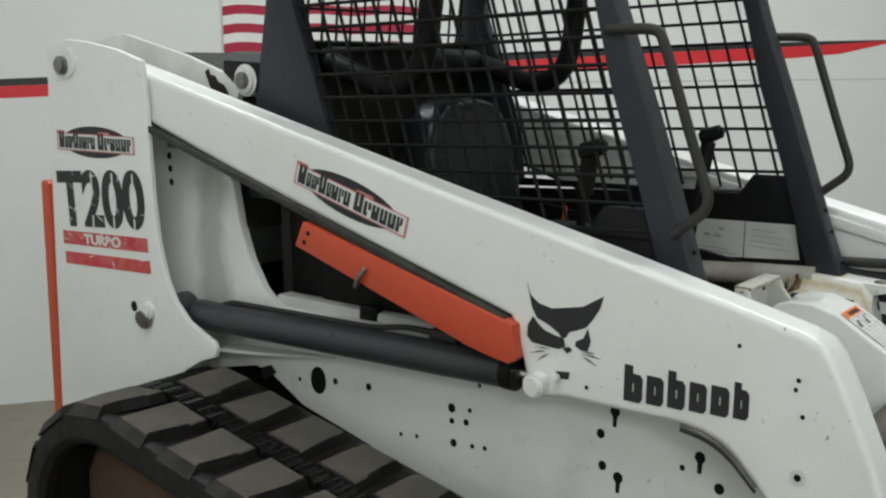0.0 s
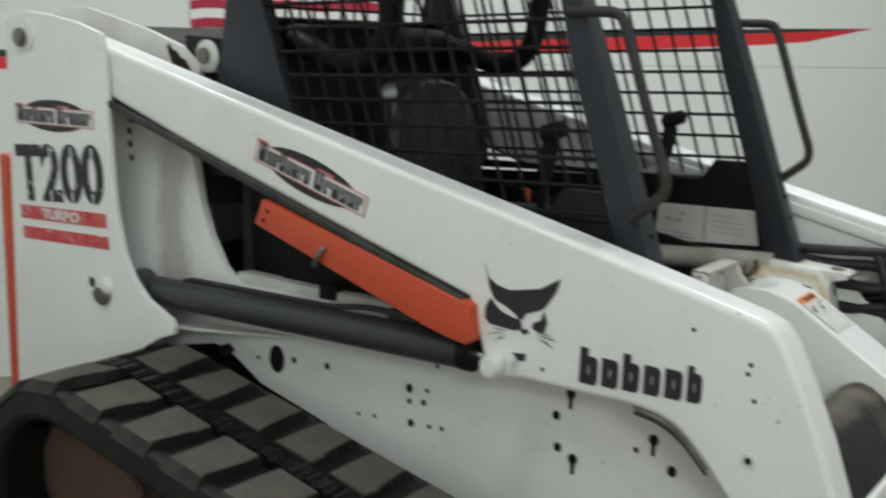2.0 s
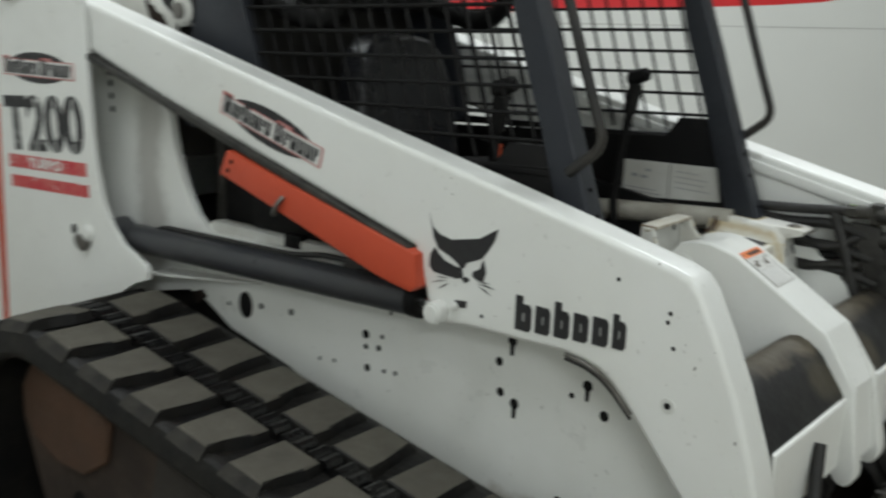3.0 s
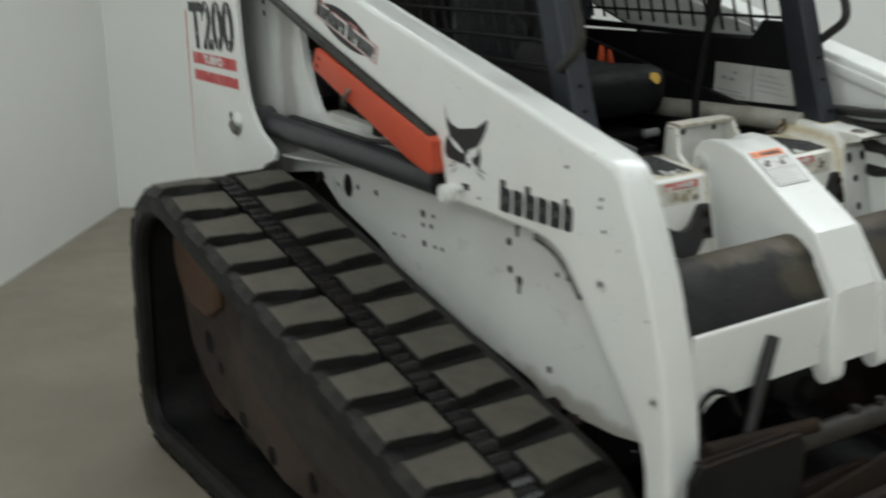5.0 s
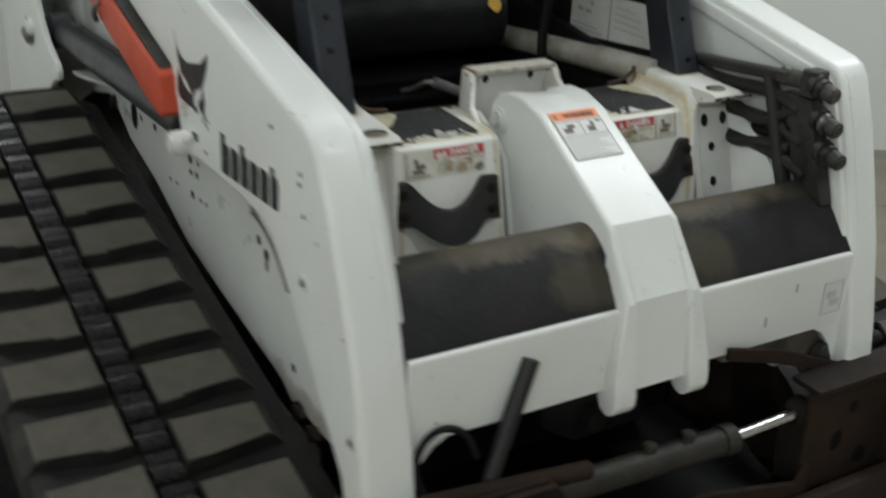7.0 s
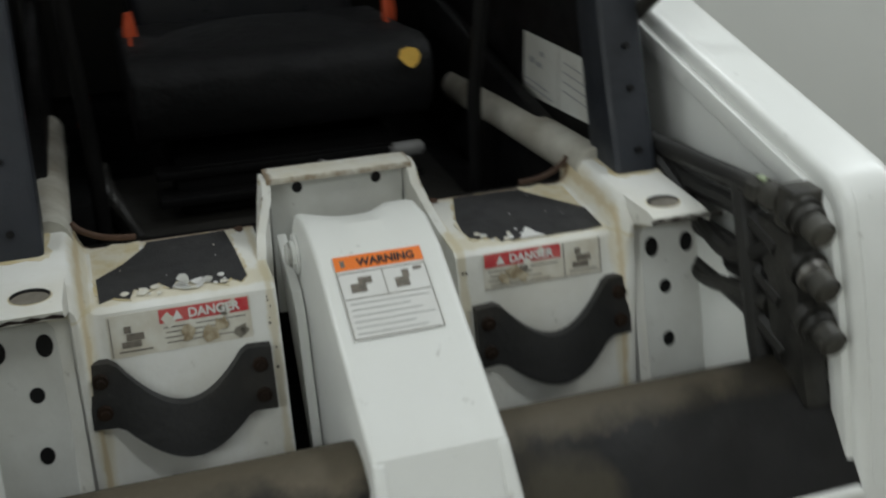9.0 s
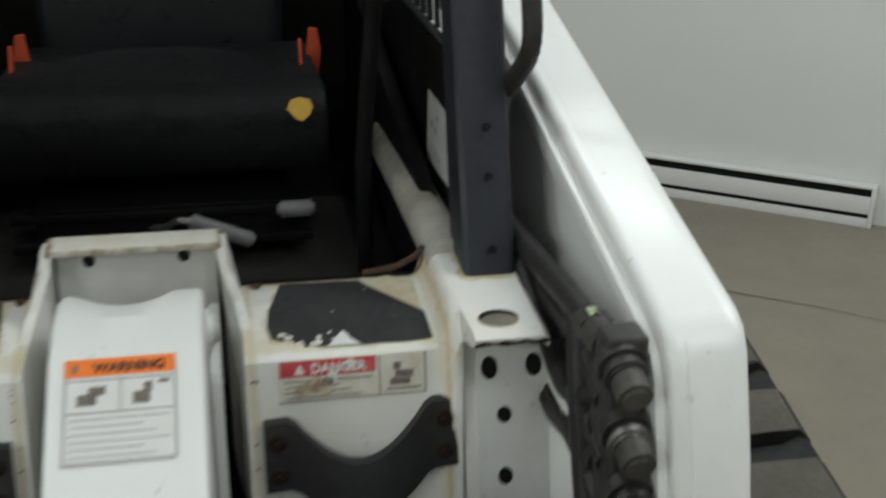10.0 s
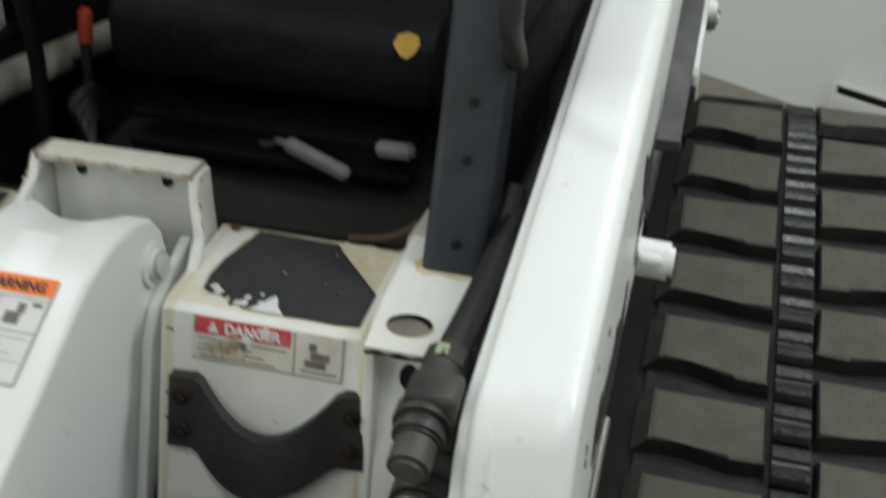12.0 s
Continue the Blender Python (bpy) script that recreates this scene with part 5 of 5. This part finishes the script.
BEND = [(0.675, 0.86), (0.675, 0.95), (0.686, 0.99), (0.704, 1.015), (0.724, 1.027), (0.744, 1.030), (0.766, 1.024), (0.790, 1.009), (0.814, 0.987), (0.838, 0.958), (0.856, 0.934), (0.8665, 0.917), (0.8665, 0.86)]
part("tube_collar", prism([(0.69, 0.90), (0.672, 0.95), (0.682, 0.995), (0.703, 1.021), (0.724, 1.034), (0.744, 1.037), (0.748, 1.03), (0.74, 0.90)], -0.4925, -0.448), GREY_WHITE, loader, "pale patch of paint at the end of the tube")
torque = part("torque_tube", prism(BEND, -0.49, 0.49), TUBE, loader, "thick black cross tube with worn dirty top")
for s in (-1, 1):
    part("arm_gusset", prism([(s * a, b) for a, b in ((0.492, 0.775), (0.405, 0.775), (0.44, 0.757), (0.468, 0.725), (0.485, 0.69), (0.492, 0.65))], 0.85, 0.872, "x", 0.003), WHITE, cross)
# --- cab ---------------------------------------------------------------------
cab = part("cab", box((-0.82, -0.43, 2.0), (0.1, 0.43, 2.06), 0.02, 3), SLATE, loader, "dark slate open operator cab with wire mesh sides")
for s in (-1, 1):
    post = slab("front_post", [(0.06, 2.02), (0.129, 1.818), (0.176, 1.649), (0.251, 1.448), (0.30, 1.30), (0.345, 1.168), (0.438, 1.166), (0.385, 1.293), (0.353, 1.381), (0.271, 1.599), (0.182, 1.819), (0.115, 2.02)], 0.368, 0.43, s, SLATE, loader, "slate painted front cab post", 0.01, 3)
    for x, z in ((0.364, 1.33), (0.385, 1.276), (0.419, 1.198)):
        part("post_bolt", rod((x - 0.01, s * 0.402, z - 0.004), (x + 0.012, s * 0.402, z + 0.004), 0.0045, 10), BLACK, post)
    slab("rear_post", [(-0.83, 2.02), (-0.855, 1.796), (-0.891, 1.578), (-0.93, 1.3), (-0.60, 1.3), (-0.62, 1.46), (-0.648, 1.538), (-0.69, 1.647), (-0.753, 1.798), (-0.78, 2.02)], 0.39, 0.43, s, SLATE, cab, "", 0.008)
    slab("side_sill", [(-0.66, 1.28), (-0.124, 1.326), (0.127, 1.350), (0.165, 1.405), (0.26, 1.41), (0.345, 1.17), (0.30, 1.11), (-0.66, 1.06)], 0.40, 0.42, s, BLACK, cab, "", 0.004)
    slab("top_rail", [(-0.82, 1.96), (0.10, 1.99), (0.085, 2.02), (-0.82, 2.02)], 0.38, 0.43, s, SLATE, cab, "", 0.008)
    grab = part("grab_handle", pipe([(0.165, s * 0.435, 1.769), (0.285, s * 0.44, 1.774), (0.30, s * 0.44, 1.75), (0.372, s * 0.44, 1.56), (0.422, s * 0.44, 1.435), (0.335, s * 0.435, 1.366)], 0.0115, 12, bend=0.035), WORN_BLACK, cab, "black bent tube grab handle")
    # wire mesh
    screen = slab("mesh_screen", [(-0.81, 1.29), (0.30, 1.345), (0.30, 1.36), (-0.81, 1.305)], 0.405, 0.422, s, BLACK, loader, "black welded wire mesh side screen", 0.003)
    lean, tip = -0.335, 0.076
    for k in range(19):
        x = -0.80 + k * 0.0585
        lo = Vector((x + 0.05, s * 0.41, 1.32 + 0.05 * (x + 0.8)))
        hi = Vector((lo.x + lean * (1.99 - lo.z), s * 0.41, 1.99))
        if hi.x < -0.80:
            w = (-0.80 - lo.x) / (hi.x - lo.x)
            if w < 0.05:
                continue
            hi = lo + (hi - lo) * w
        part("wire", rod(lo, hi, 0.0044, 8), BLACK, screen)
    for k in range(12):
        z = 1.335 + k * 0.0572
        x1 = 0.30 - 0.345 * (z - 1.30)
        part("wire", rod((-0.80, s * 0.417, z - 0.055), (x1, s * 0.417, z + tip * (x1 + 0.1)), 0.0044, 8), BLACK, screen)
    slab("inner_wall", [(-0.82, 0.96), (0.36, 0.96), (0.36, 1.12), (0.30, 1.15), (-0.82, 1.30)], 0.362, 0.385, s, BLACK, cab, "", 0.004)
    part("inner_rail", pipe([(-0.28, s * 0.372, 1.095), (0.0, s * 0.370, 1.125), (0.37, s * 0.366, 1.158)], 0.03, 16), DIRTY_WHITE, cab, "dirty cream inner frame rail")

    if s < 0:
        part("rail_label", prism([(-0.175, 1.088), (-0.125, 1.096), (-0.127, 1.112), (-0.177, 1.104)], -0.3415, -0.3385, "y", 0.0005), INK, cab, "small dark label on the rail")

    def on_sill(a, b, up, s=s):
        return (a - (0.055 if s < 0 else 0.0), s * (0.3995 - up), b)
    each_flat("sill_label", [[(0.003, 1.161), (0.150, 1.176), (0.150, 1.276), (0.004, 1.267)], [(0.153, 1.176), (0.312, 1.192), (0.293, 1.284), (0.153, 1.276)]], on_sill, GREY_WHITE, cab, 0.0008, "pale instruction label")
    each_flat("print_bar", [rect(0.03, 1.222, 0.05, 1.232), rect(0.06, 1.222, 0.082, 1.230), rect(0.075, 1.242, 0.09, 1.250), rect(0.01, 1.18, 0.13, 1.183), rect(0.01, 1.19, 0.11, 1.193), rect(0.17, 1.21, 0.28, 1.212), rect(0.17, 1.225, 0.26, 1.227), rect(0.17, 1.24, 0.27, 1.242), rect(0.17, 1.255, 0.24, 1.257)], lambda a, b, up, s=s: (a - (0.055 if s < 0 else 0.0), s * (0.3985 - up), b), DECAL_GREY, cab)
part("cab_floor", box((-0.82, -0.36, 0.95), (0.335, 0.36, 0.975), 0.004), BLACK, cab, "black cab floor pan")
part("heel_plate", prism([(0.31, 0.96), (0.333, 0.96), (0.337, 1.128), (0.322, 1.13)], -0.36, 0.36, "y", 0.004), BLACK, cab)
part("rear_panel", prism([(-0.84, 1.0), (-0.86, 1.715), (-0.83, 1.715), (-0.80, 1.0)], -0.39, 0.39, "y", 0.008), BROWN, cab, "dark brown rear cab panel")
part("rear_duct", box((-0.80, -0.3, 1.62), (-0.70, 0.33, 1.70), 0.03, 3), BLACK, cab)
rear = part("rear_screen", box((-0.84, -0.39, 1.69), (-0.81, 0.39, 1.712), 0.004), BLACK, loader, "black wire mesh rear window")
for k in range(14):
    part("wire", rod((-0.83, -0.36 + k * 0.056, 1.70), (-0.81, -0.36 + k * 0.056, 2.0), 0.004, 6), BLACK, rear)
for k in range(5):
    part("wire", rod((-0.825, -0.38, 1.74 + k * 0.057), (-0.825, 0.38, 1.74 + k * 0.057), 0.004, 6), BLACK, rear)

# seat
seat = part("seat", prism([(-0.42, 1.13), (-0.42, 1.235), (-0.2, 1.25), (-0.06, 1.268), (-0.02, 1.262), (0.0, 1.24), (0.004, 1.19), (-0.01, 1.15), (-0.03, 1.13)], -0.242, 0.248, "y", 0.028, 4), VINYL, loader, "charcoal vinyl operator seat with a torn corner")
back = [(-0.205, 1.18), (-0.21, 1.35), (-0.195, 1.46), (-0.16, 1.54), (-0.11, 1.578), (-0.04, 1.588), (0.04, 1.588), (0.11, 1.578), (0.16, 1.54), (0.195, 1.46), (0.21, 1.35), (0.205, 1.18)]
bm = prism(back, -0.04, 0.06, "x", 0.03, 4)
for v in bm.verts:
    v.co.x += -0.46 - (v.co.z - 1.2) * 0.16
part("backrest", bm, GLOSS_VINYL, seat, "rounded charcoal vinyl backrest")
crown = bmesh.new()
grid = [[crown.verts.new((-0.36 + 0.33 * i / 12, -0.2 + 0.4 * k / 16, 1.226 + 0.026 * (i / 12) + 0.044 * (1 - (abs(k - 8) / 8) ** 2.6) * math.sin(math.pi * i / 12) ** 0.8 - (0.03 if k in (0, 16) else 0))) for k in range(17)] for i in range(13)]
for g1, g2 in zip(grid, grid[1:]):
    for k in range(16):
        crown.faces.new((g1[k], g1[k + 1], g2[k + 1], g2[k]))
part("cushion_crown", crown, VINYL, seat)
part("foam_patch", flats([[(0.188, 1.240), (0.194, 1.251), (0.207, 1.254), (0.222, 1.251), (0.226, 1.242), (0.221, 1.232), (0.210, 1.223), (0.200, 1.227)]], lambda a, b, up: (0.0055 + up - max(0.0, b - 1.228) * 0.75, a, b), 0.003), FOAM, seat, "exposed yellow foam")
part("seat_base", box((-0.40, -0.19, 1.0), (-0.02, 0.19, 1.09), 0.015), BLACK, seat)
for k in range(2):
    part("seat_rail", box((-0.05, -0.22, 1.03 + 0.04 * k), (0.01 - 0.02 * k, 0.22, 1.045 + 0.04 * k), 0.004), BLACK, seat)
seat.location = (-0.05, 0.011, -0.014)
for s in (-1, 1):
    part("seat_belt", prism([(-0.215, 1.20), (-0.235, 1.25), (-0.235, 1.285), (-0.225, 1.288), (-0.205, 1.25), (-0.19, 1.20)], *sorted((s * 0.222, s * 0.226)), "y", 0.0008), ORANGE, seat, "orange webbing seat belt")
    part("belt_strap", prism([(s * a + (0.028 if s > 0 else 0.004), b - 0.02) for a, b in ((0.206, 1.215), (0.230, 1.215), (0.236, 1.27), (0.230, 1.306), (0.216, 1.308), (0.210, 1.26))], -0.30, -0.294, "x", 0.0015), ORANGE, seat, "orange webbing seat belt")
    # control levers
    lever = part("control_lever", pipe([(0.05, s * 0.30, 1.0), (0.03, s * 0.30, 1.17), (0.05, s * 0.312, 1.38), (0.064, s * 0.316, 1.445)], 0.012, 10), BLACK, loader, "black steering lever with a rubber grip")
    part("grip", rod((0.054, s * 0.314, 1.405), (0.068, s * 0.316, 1.495), 0.02, 14, off=0.006), BLACK, lever)
    part("grip_head", rod((0.044, s * 0.315, 1.497), (0.108, s * 0.317, 1.523), 0.0235, 14, 0.017, off=0.008), BLACK, lever)
    part("lap_bar", pipe([(-0.72, s * 0.33, 1.66), (-0.5, s * 0.335, 1.60), (-0.40, s * 0.335, 1.66), (-0.37, s * 0.335, 1.90)], 0.03, 14, bend=0.08), BLACK, loader, "black padded restraint bar")
brake = part("brake_handle", rod((-0.03, 0.047, 1.064), (-0.035, 0.14, 1.023), 0.0125, 14, off=0.004), PLASTIC, loader, "grey worn plastic pedal handle")
part("handle_hook", pipe([(-0.093, -0.04, 1.045), (-0.085, -0.02, 1.035), (-0.06, 0.01, 1.04), (-0.04, 0.03, 1.062), (-0.03, 0.05, 1.062)], 0.006), STEEL, brake)
part("floor_block", rod((-0.05, 0.178, 1.066), (-0.045, 0.235, 1.069), 0.0135, 12, off=0.005), PLASTIC, loader, "small grey plastic block")
red_lever = part("red_lever", rod((-0.11, -0.305, 1.145), (-0.119, -0.303, 1.2), 0.0115, 12, off=0.004), RED, loader, "red handled control lever")
part("lever_shaft", rod((-0.09, -0.30, 1.0), (-0.11, -0.305, 1.15), 0.008, 10), GREASE, red_lever)

for k in range(4):
    part("cab_hose", pipe([(-0.02 - 0.02 * k, -0.25 - 0.012 * k, 0.985), (-0.03, -0.27 - 0.01 * k, 1.03 + 0.015 * k), (-0.08, -0.285, 1.06 + 0.012 * k), (-0.12 - 0.02 * k, -0.30, 1.0)], 0.009, 8, bend=0.03), GREASE if k % 2 else HOSE, loader, "dirty hose beside the seat")
part("floor_mat", box((-0.30, -0.30, 0.976), (0.30, 0.30, 0.984), 0.003), BROWN, loader, "dusty dark cab floor mat")

# hoses and couplers beside the left arm
coupler = part("coupler_block", box((0.692, 0.443, 1.186), (0.728, 0.484, 1.238), 0.006, 3), OLIVE, loader, "greasy grey hydraulic coupler block")
part("lower_manifold", prism([(0.64, 1.18), (0.72, 1.18), (0.765, 1.05), (0.79, 0.985), (0.72, 0.985)], 0.452, 0.486, "y", 0.008), GREASE, coupler, "oily dark manifold")
part("supply_tube", pipe([(-0.5, 0.452, 1.15), (0.20, 0.452, 1.165), (0.38, 0.453, 1.182), (0.50, 0.455, 1.192), (0.59, 0.456, 1.203), (0.665, 0.456, 1.210)], 0.0135, 14, bend=0.05), HOSE, coupler, "black hydraulic supply hose")
part("union_nut", rod((0.628, 0.456, 1.207), (0.662, 0.456, 1.210), 0.019, 6, off=0.004), OLIVE, coupler)
part("union_collar", rod((0.655, 0.456, 1.209), (0.70, 0.457, 1.213), 0.0175, 18, off=0.005), OLIVE, coupler)
part("colour_tag", box((0.640, 0.449, 1.2245), (0.656, 0.459, 1.2275), 0.001), mat("pale_green_tag", (0.30, 0.36, 0.22), 0.35), coupler, "pale green tag")
for x, z, y in ((0.724, 1.210, 0.459), (0.742, 1.148, 0.462), (0.762, 1.090, 0.464)):
    q = part("quick_coupler", rod((x - 0.014, y, z + 0.003), (x + 0.010, y, z - 0.002), 0.0235, 18, off=0.005), GREASE, loader, "greasy steel quick coupler")
    q.location = (0.017, -0.008, 0.014)
    part("coupler_ring", rod((x + 0.008, y, z - 0.002), (x + 0.020, y, z - 0.005), 0.0205, 18, off=0.003), STEEL if 1.1 < z < 1.2 else GREASE, q)
    part("coupler_nose", rod((x + 0.018, y, z - 0.004), (x + 0.048, y, z - 0.011), 0.0165, 16, off=0.004), OLIVE, q)
for k, (x, z) in enumerate(((0.66, 1.15), (0.68, 1.09), (0.70, 1.03))):
    part("coupler_hose", pipe([(x + 0.03, 0.462, z), (x - 0.06, 0.463, z + 0.02), (0.47, 0.464, 1.15 - 0.05 * k), (0.2, 0.464, 1.17 - 0.03 * k), (-0.5, 0.464, 1.2 - 0.03 * k)], 0.014, 10, bend=0.06), HOSE, coupler)
for k, (y, z) in enumerate(((0.445, 1.17), (0.462, 1.13), (0.45, 1.09))):
    part("slack_hose", pipe([(0.28, y, z + 0.02), (0.42, y + 0.004, z - 0.01), (0.52, y + 0.008, z - 0.055), (0.60, y + 0.006, z - 0.07 + 0.02 * k), (0.68, 0.462, z - 0.02)], 0.012, 10, bend=0.06), (HOSE, BLACK, GREASE)[k], coupler)
part("drop_hose", pipe([(0.60, 0.458, 1.20), (0.63, 0.456, 1.13), (0.66, 0.458, 1.04), (0.69, 0.46, 0.97)], 0.016, 10, bend=0.05), HOSE, coupler)

coupler.location = (0.017, -0.008, 0.014)

# --- front attachment -----------------------------------------------------------
att = new("front_attachment")
att.matrix_world = TILT
tagged(att, "dark rusty steel attachment on the front of the loader", "attachment")
part("back_plate", prism([(1.0, 0.08), (1.03, 0.08), (1.06, 0.40), (1.03, 0.50), (1.0, 0.50)], -0.62, 0.62, "y", 0.008), DARK_RUST, att, "dark lower back plate")
part("mount_plate", prism([(-0.568, 0.665), (-0.545, 0.701), (-0.429, 0.699), (-0.266, 0.695), (-0.241, 0.661), (-0.244, 0.591), (-0.24, 0.54), (-0.24, 0.12), (-0.568, 0.12)], 0.955, 0.975, "x", 0.004), BLACK, att, "dark bent steel mount plate")
part("mount_edge", prism([(-0.545, 0.701), (-0.429, 0.699), (-0.266, 0.695), (-0.266, 0.689), (-0.429, 0.693), (-0.545, 0.695)], 0.95, 0.98, "x", 0.002), MOUNT_RUST, att, "rusty worn plate edge")
part("rusty_bar", rod((0.93, -0.50, 0.70), (0.94, -0.17, 0.672), 0.017, 14, off=0.004), MOUNT_RUST, att, "rust-brown round bar")
part("shelf_plate", prism([(-0.256, 0.527), (-0.157, 0.538), (-0.053, 0.55), (0.073, 0.568), (0.312, 0.514), (0.335, 0.551), (0.345, 0.12), (-0.256, 0.12)], 0.975, 0.99, "x", 0.004), MOUNT_RUST, att, "dark rusty lower plate")
part("shelf_stud", rod((0.985, 0.17, 0.458), (1.0, 0.17, 0.458), 0.012, 10, off=0.003), STEEL, att)
mount = part("mount_upright", prism([(0.345, 0.15), (0.345, 0.68), (0.36, 0.693), (0.585, 0.69), (0.60, 0.67), (0.60, 0.15)], 0.945, 0.962, "x", 0.005), MOUNT_RUST, att, "rust-orange upright plate with holes")
part("mount_cap", box((0.90, 0.345, 0.688), (0.975, 0.60, 0.70), 0.003), DARK_RUST, mount)
for y, z, ry, rz in ((0.435, 0.56, 0.016, 0.024), (0.515, 0.505, 0.02, 0.02), (0.40, 0.45, 0.018, 0.018), (0.47, 0.63, 0.012, 0.014)):
    part("plate_opening", flats([ellipse(y, z, ry, rz, 16)], lambda a, b, up: (0.9624 + up, a, b), 0.0006), BLACK, mount, smooth=False)
part("mount_cheek", prism([(0.86, 0.64), (0.945, 0.685), (1.10, 0.66), (1.12, 0.2), (0.90, 0.2)], 0.585, 0.605, "y", 0.005), DARK_RUST, mount)
part("mount_rib", prism([(0.88, 0.60), (0.945, 0.66), (0.945, 0.25), (0.90, 0.25)], 0.352, 0.37, "y", 0.004), DARK_RUST, mount)
part("cross_strap", prism([(0.165, 0.80), (0.30, 0.765), (0.50, 0.685), (0.50, 0.665), (0.30, 0.735), (0.165, 0.775)], 0.888, 0.9, "x", 0.003), MOUNT_RUST, att, "brown diagonal steel strap")
part("curved_guard", prism([(0.20, 0.765), (0.46, 0.765), (0.51, 0.72), (0.52, 0.66), (0.49, 0.625), (0.44, 0.65), (0.40, 0.70), (0.30, 0.728), (0.20, 0.735)], 0.83, 0.848, "x", 0.006), mat("dusty_tan_plate", (0.13, 0.11, 0.08), 0.7, col2=(0.05, 0.042, 0.032), scale=12, amount=0.9, bump=0.2), att, "dusty tan curved guard plate")
part("guard_tip", rod((0.85, 0.475, 0.69), (0.87, 0.475, 0.69), 0.045, 20, off=0.008), GREASE, att)
part("centre_block", prism([(-0.21, 0.765), (0.01, 0.755), (0.025, 0.66), (-0.13, 0.655), (-0.2, 0.70)], 0.80, 0.84, "x", 0.008), BLACK, att, "dark cylinder foot")
part("block_pin", rod((0.835, -0.10, 0.70), (0.86, -0.10, 0.70), 0.028, 18, off=0.006), BLACK, att)
part("skid_pan", box((0.36, -0.50, 0.30), (0.99, 0.50, 0.32), 0.004), BLACK, att, "black lower pan")
part("pan_front", box((0.93, -0.24, 0.31), (0.95, 0.02, 0.535), 0.004), DARK_RUST, att)
tilt_cyl = part("tilt_cylinder", rod((0.935, -0.27, 0.645), (0.93, 0.165, 0.626), 0.027, 20, off=0.005), OILED, att, "dirty grey hydraulic cylinder")
part("cylinder_collar", rod((0.93, 0.135, 0.6275), (0.93, 0.175, 0.6255), 0.031, 20, off=0.005), OILED, tilt_cyl)
part("cylinder_rod", rod((0.93, 0.175, 0.6255), (0.93, 0.345, 0.632), 0.0115, 14), CHROME, tilt_cyl)
part("rod_eye", rod((0.905, 0.355, 0.633), (0.95, 0.355, 0.633), 0.027, 18, off=0.005), DARK_RUST, tilt_cyl)
part("cylinder_port", rod((0.93, 0.06, 0.65), (0.93, 0.06, 0.672), 0.013, 8, off=0.002), OILED, tilt_cyl)
part("cylinder_port", rod((0.93, -0.03, 0.655), (0.93, -0.03, 0.675), 0.013, 8, off=0.002), OILED, tilt_cyl)
part("latch_lever", pipe([(0.882, -0.270, 0.880), (0.895, -0.31, 0.79), (0.91, -0.35, 0.70), (0.918, -0.375, 0.64)], 0.0145, 12), WORN_BLACK, att, "worn steel latch lever")
part("lever_pivot", rod((0.90, -0.385, 0.64), (0.955, -0.385, 0.64), 0.034, 16, off=0.005), DARK_RUST, att)
ring = [(0.90 - 0.02 * math.sin(k * 0.5), -0.43 + 0.055 * math.cos(k * 0.55), 0.735 + 0.06 * math.sin(k * 0.55)) for k in range(9)]
part("looped_hose", pipe(ring, 0.006, 8, bend=0.02), BLACK, att)
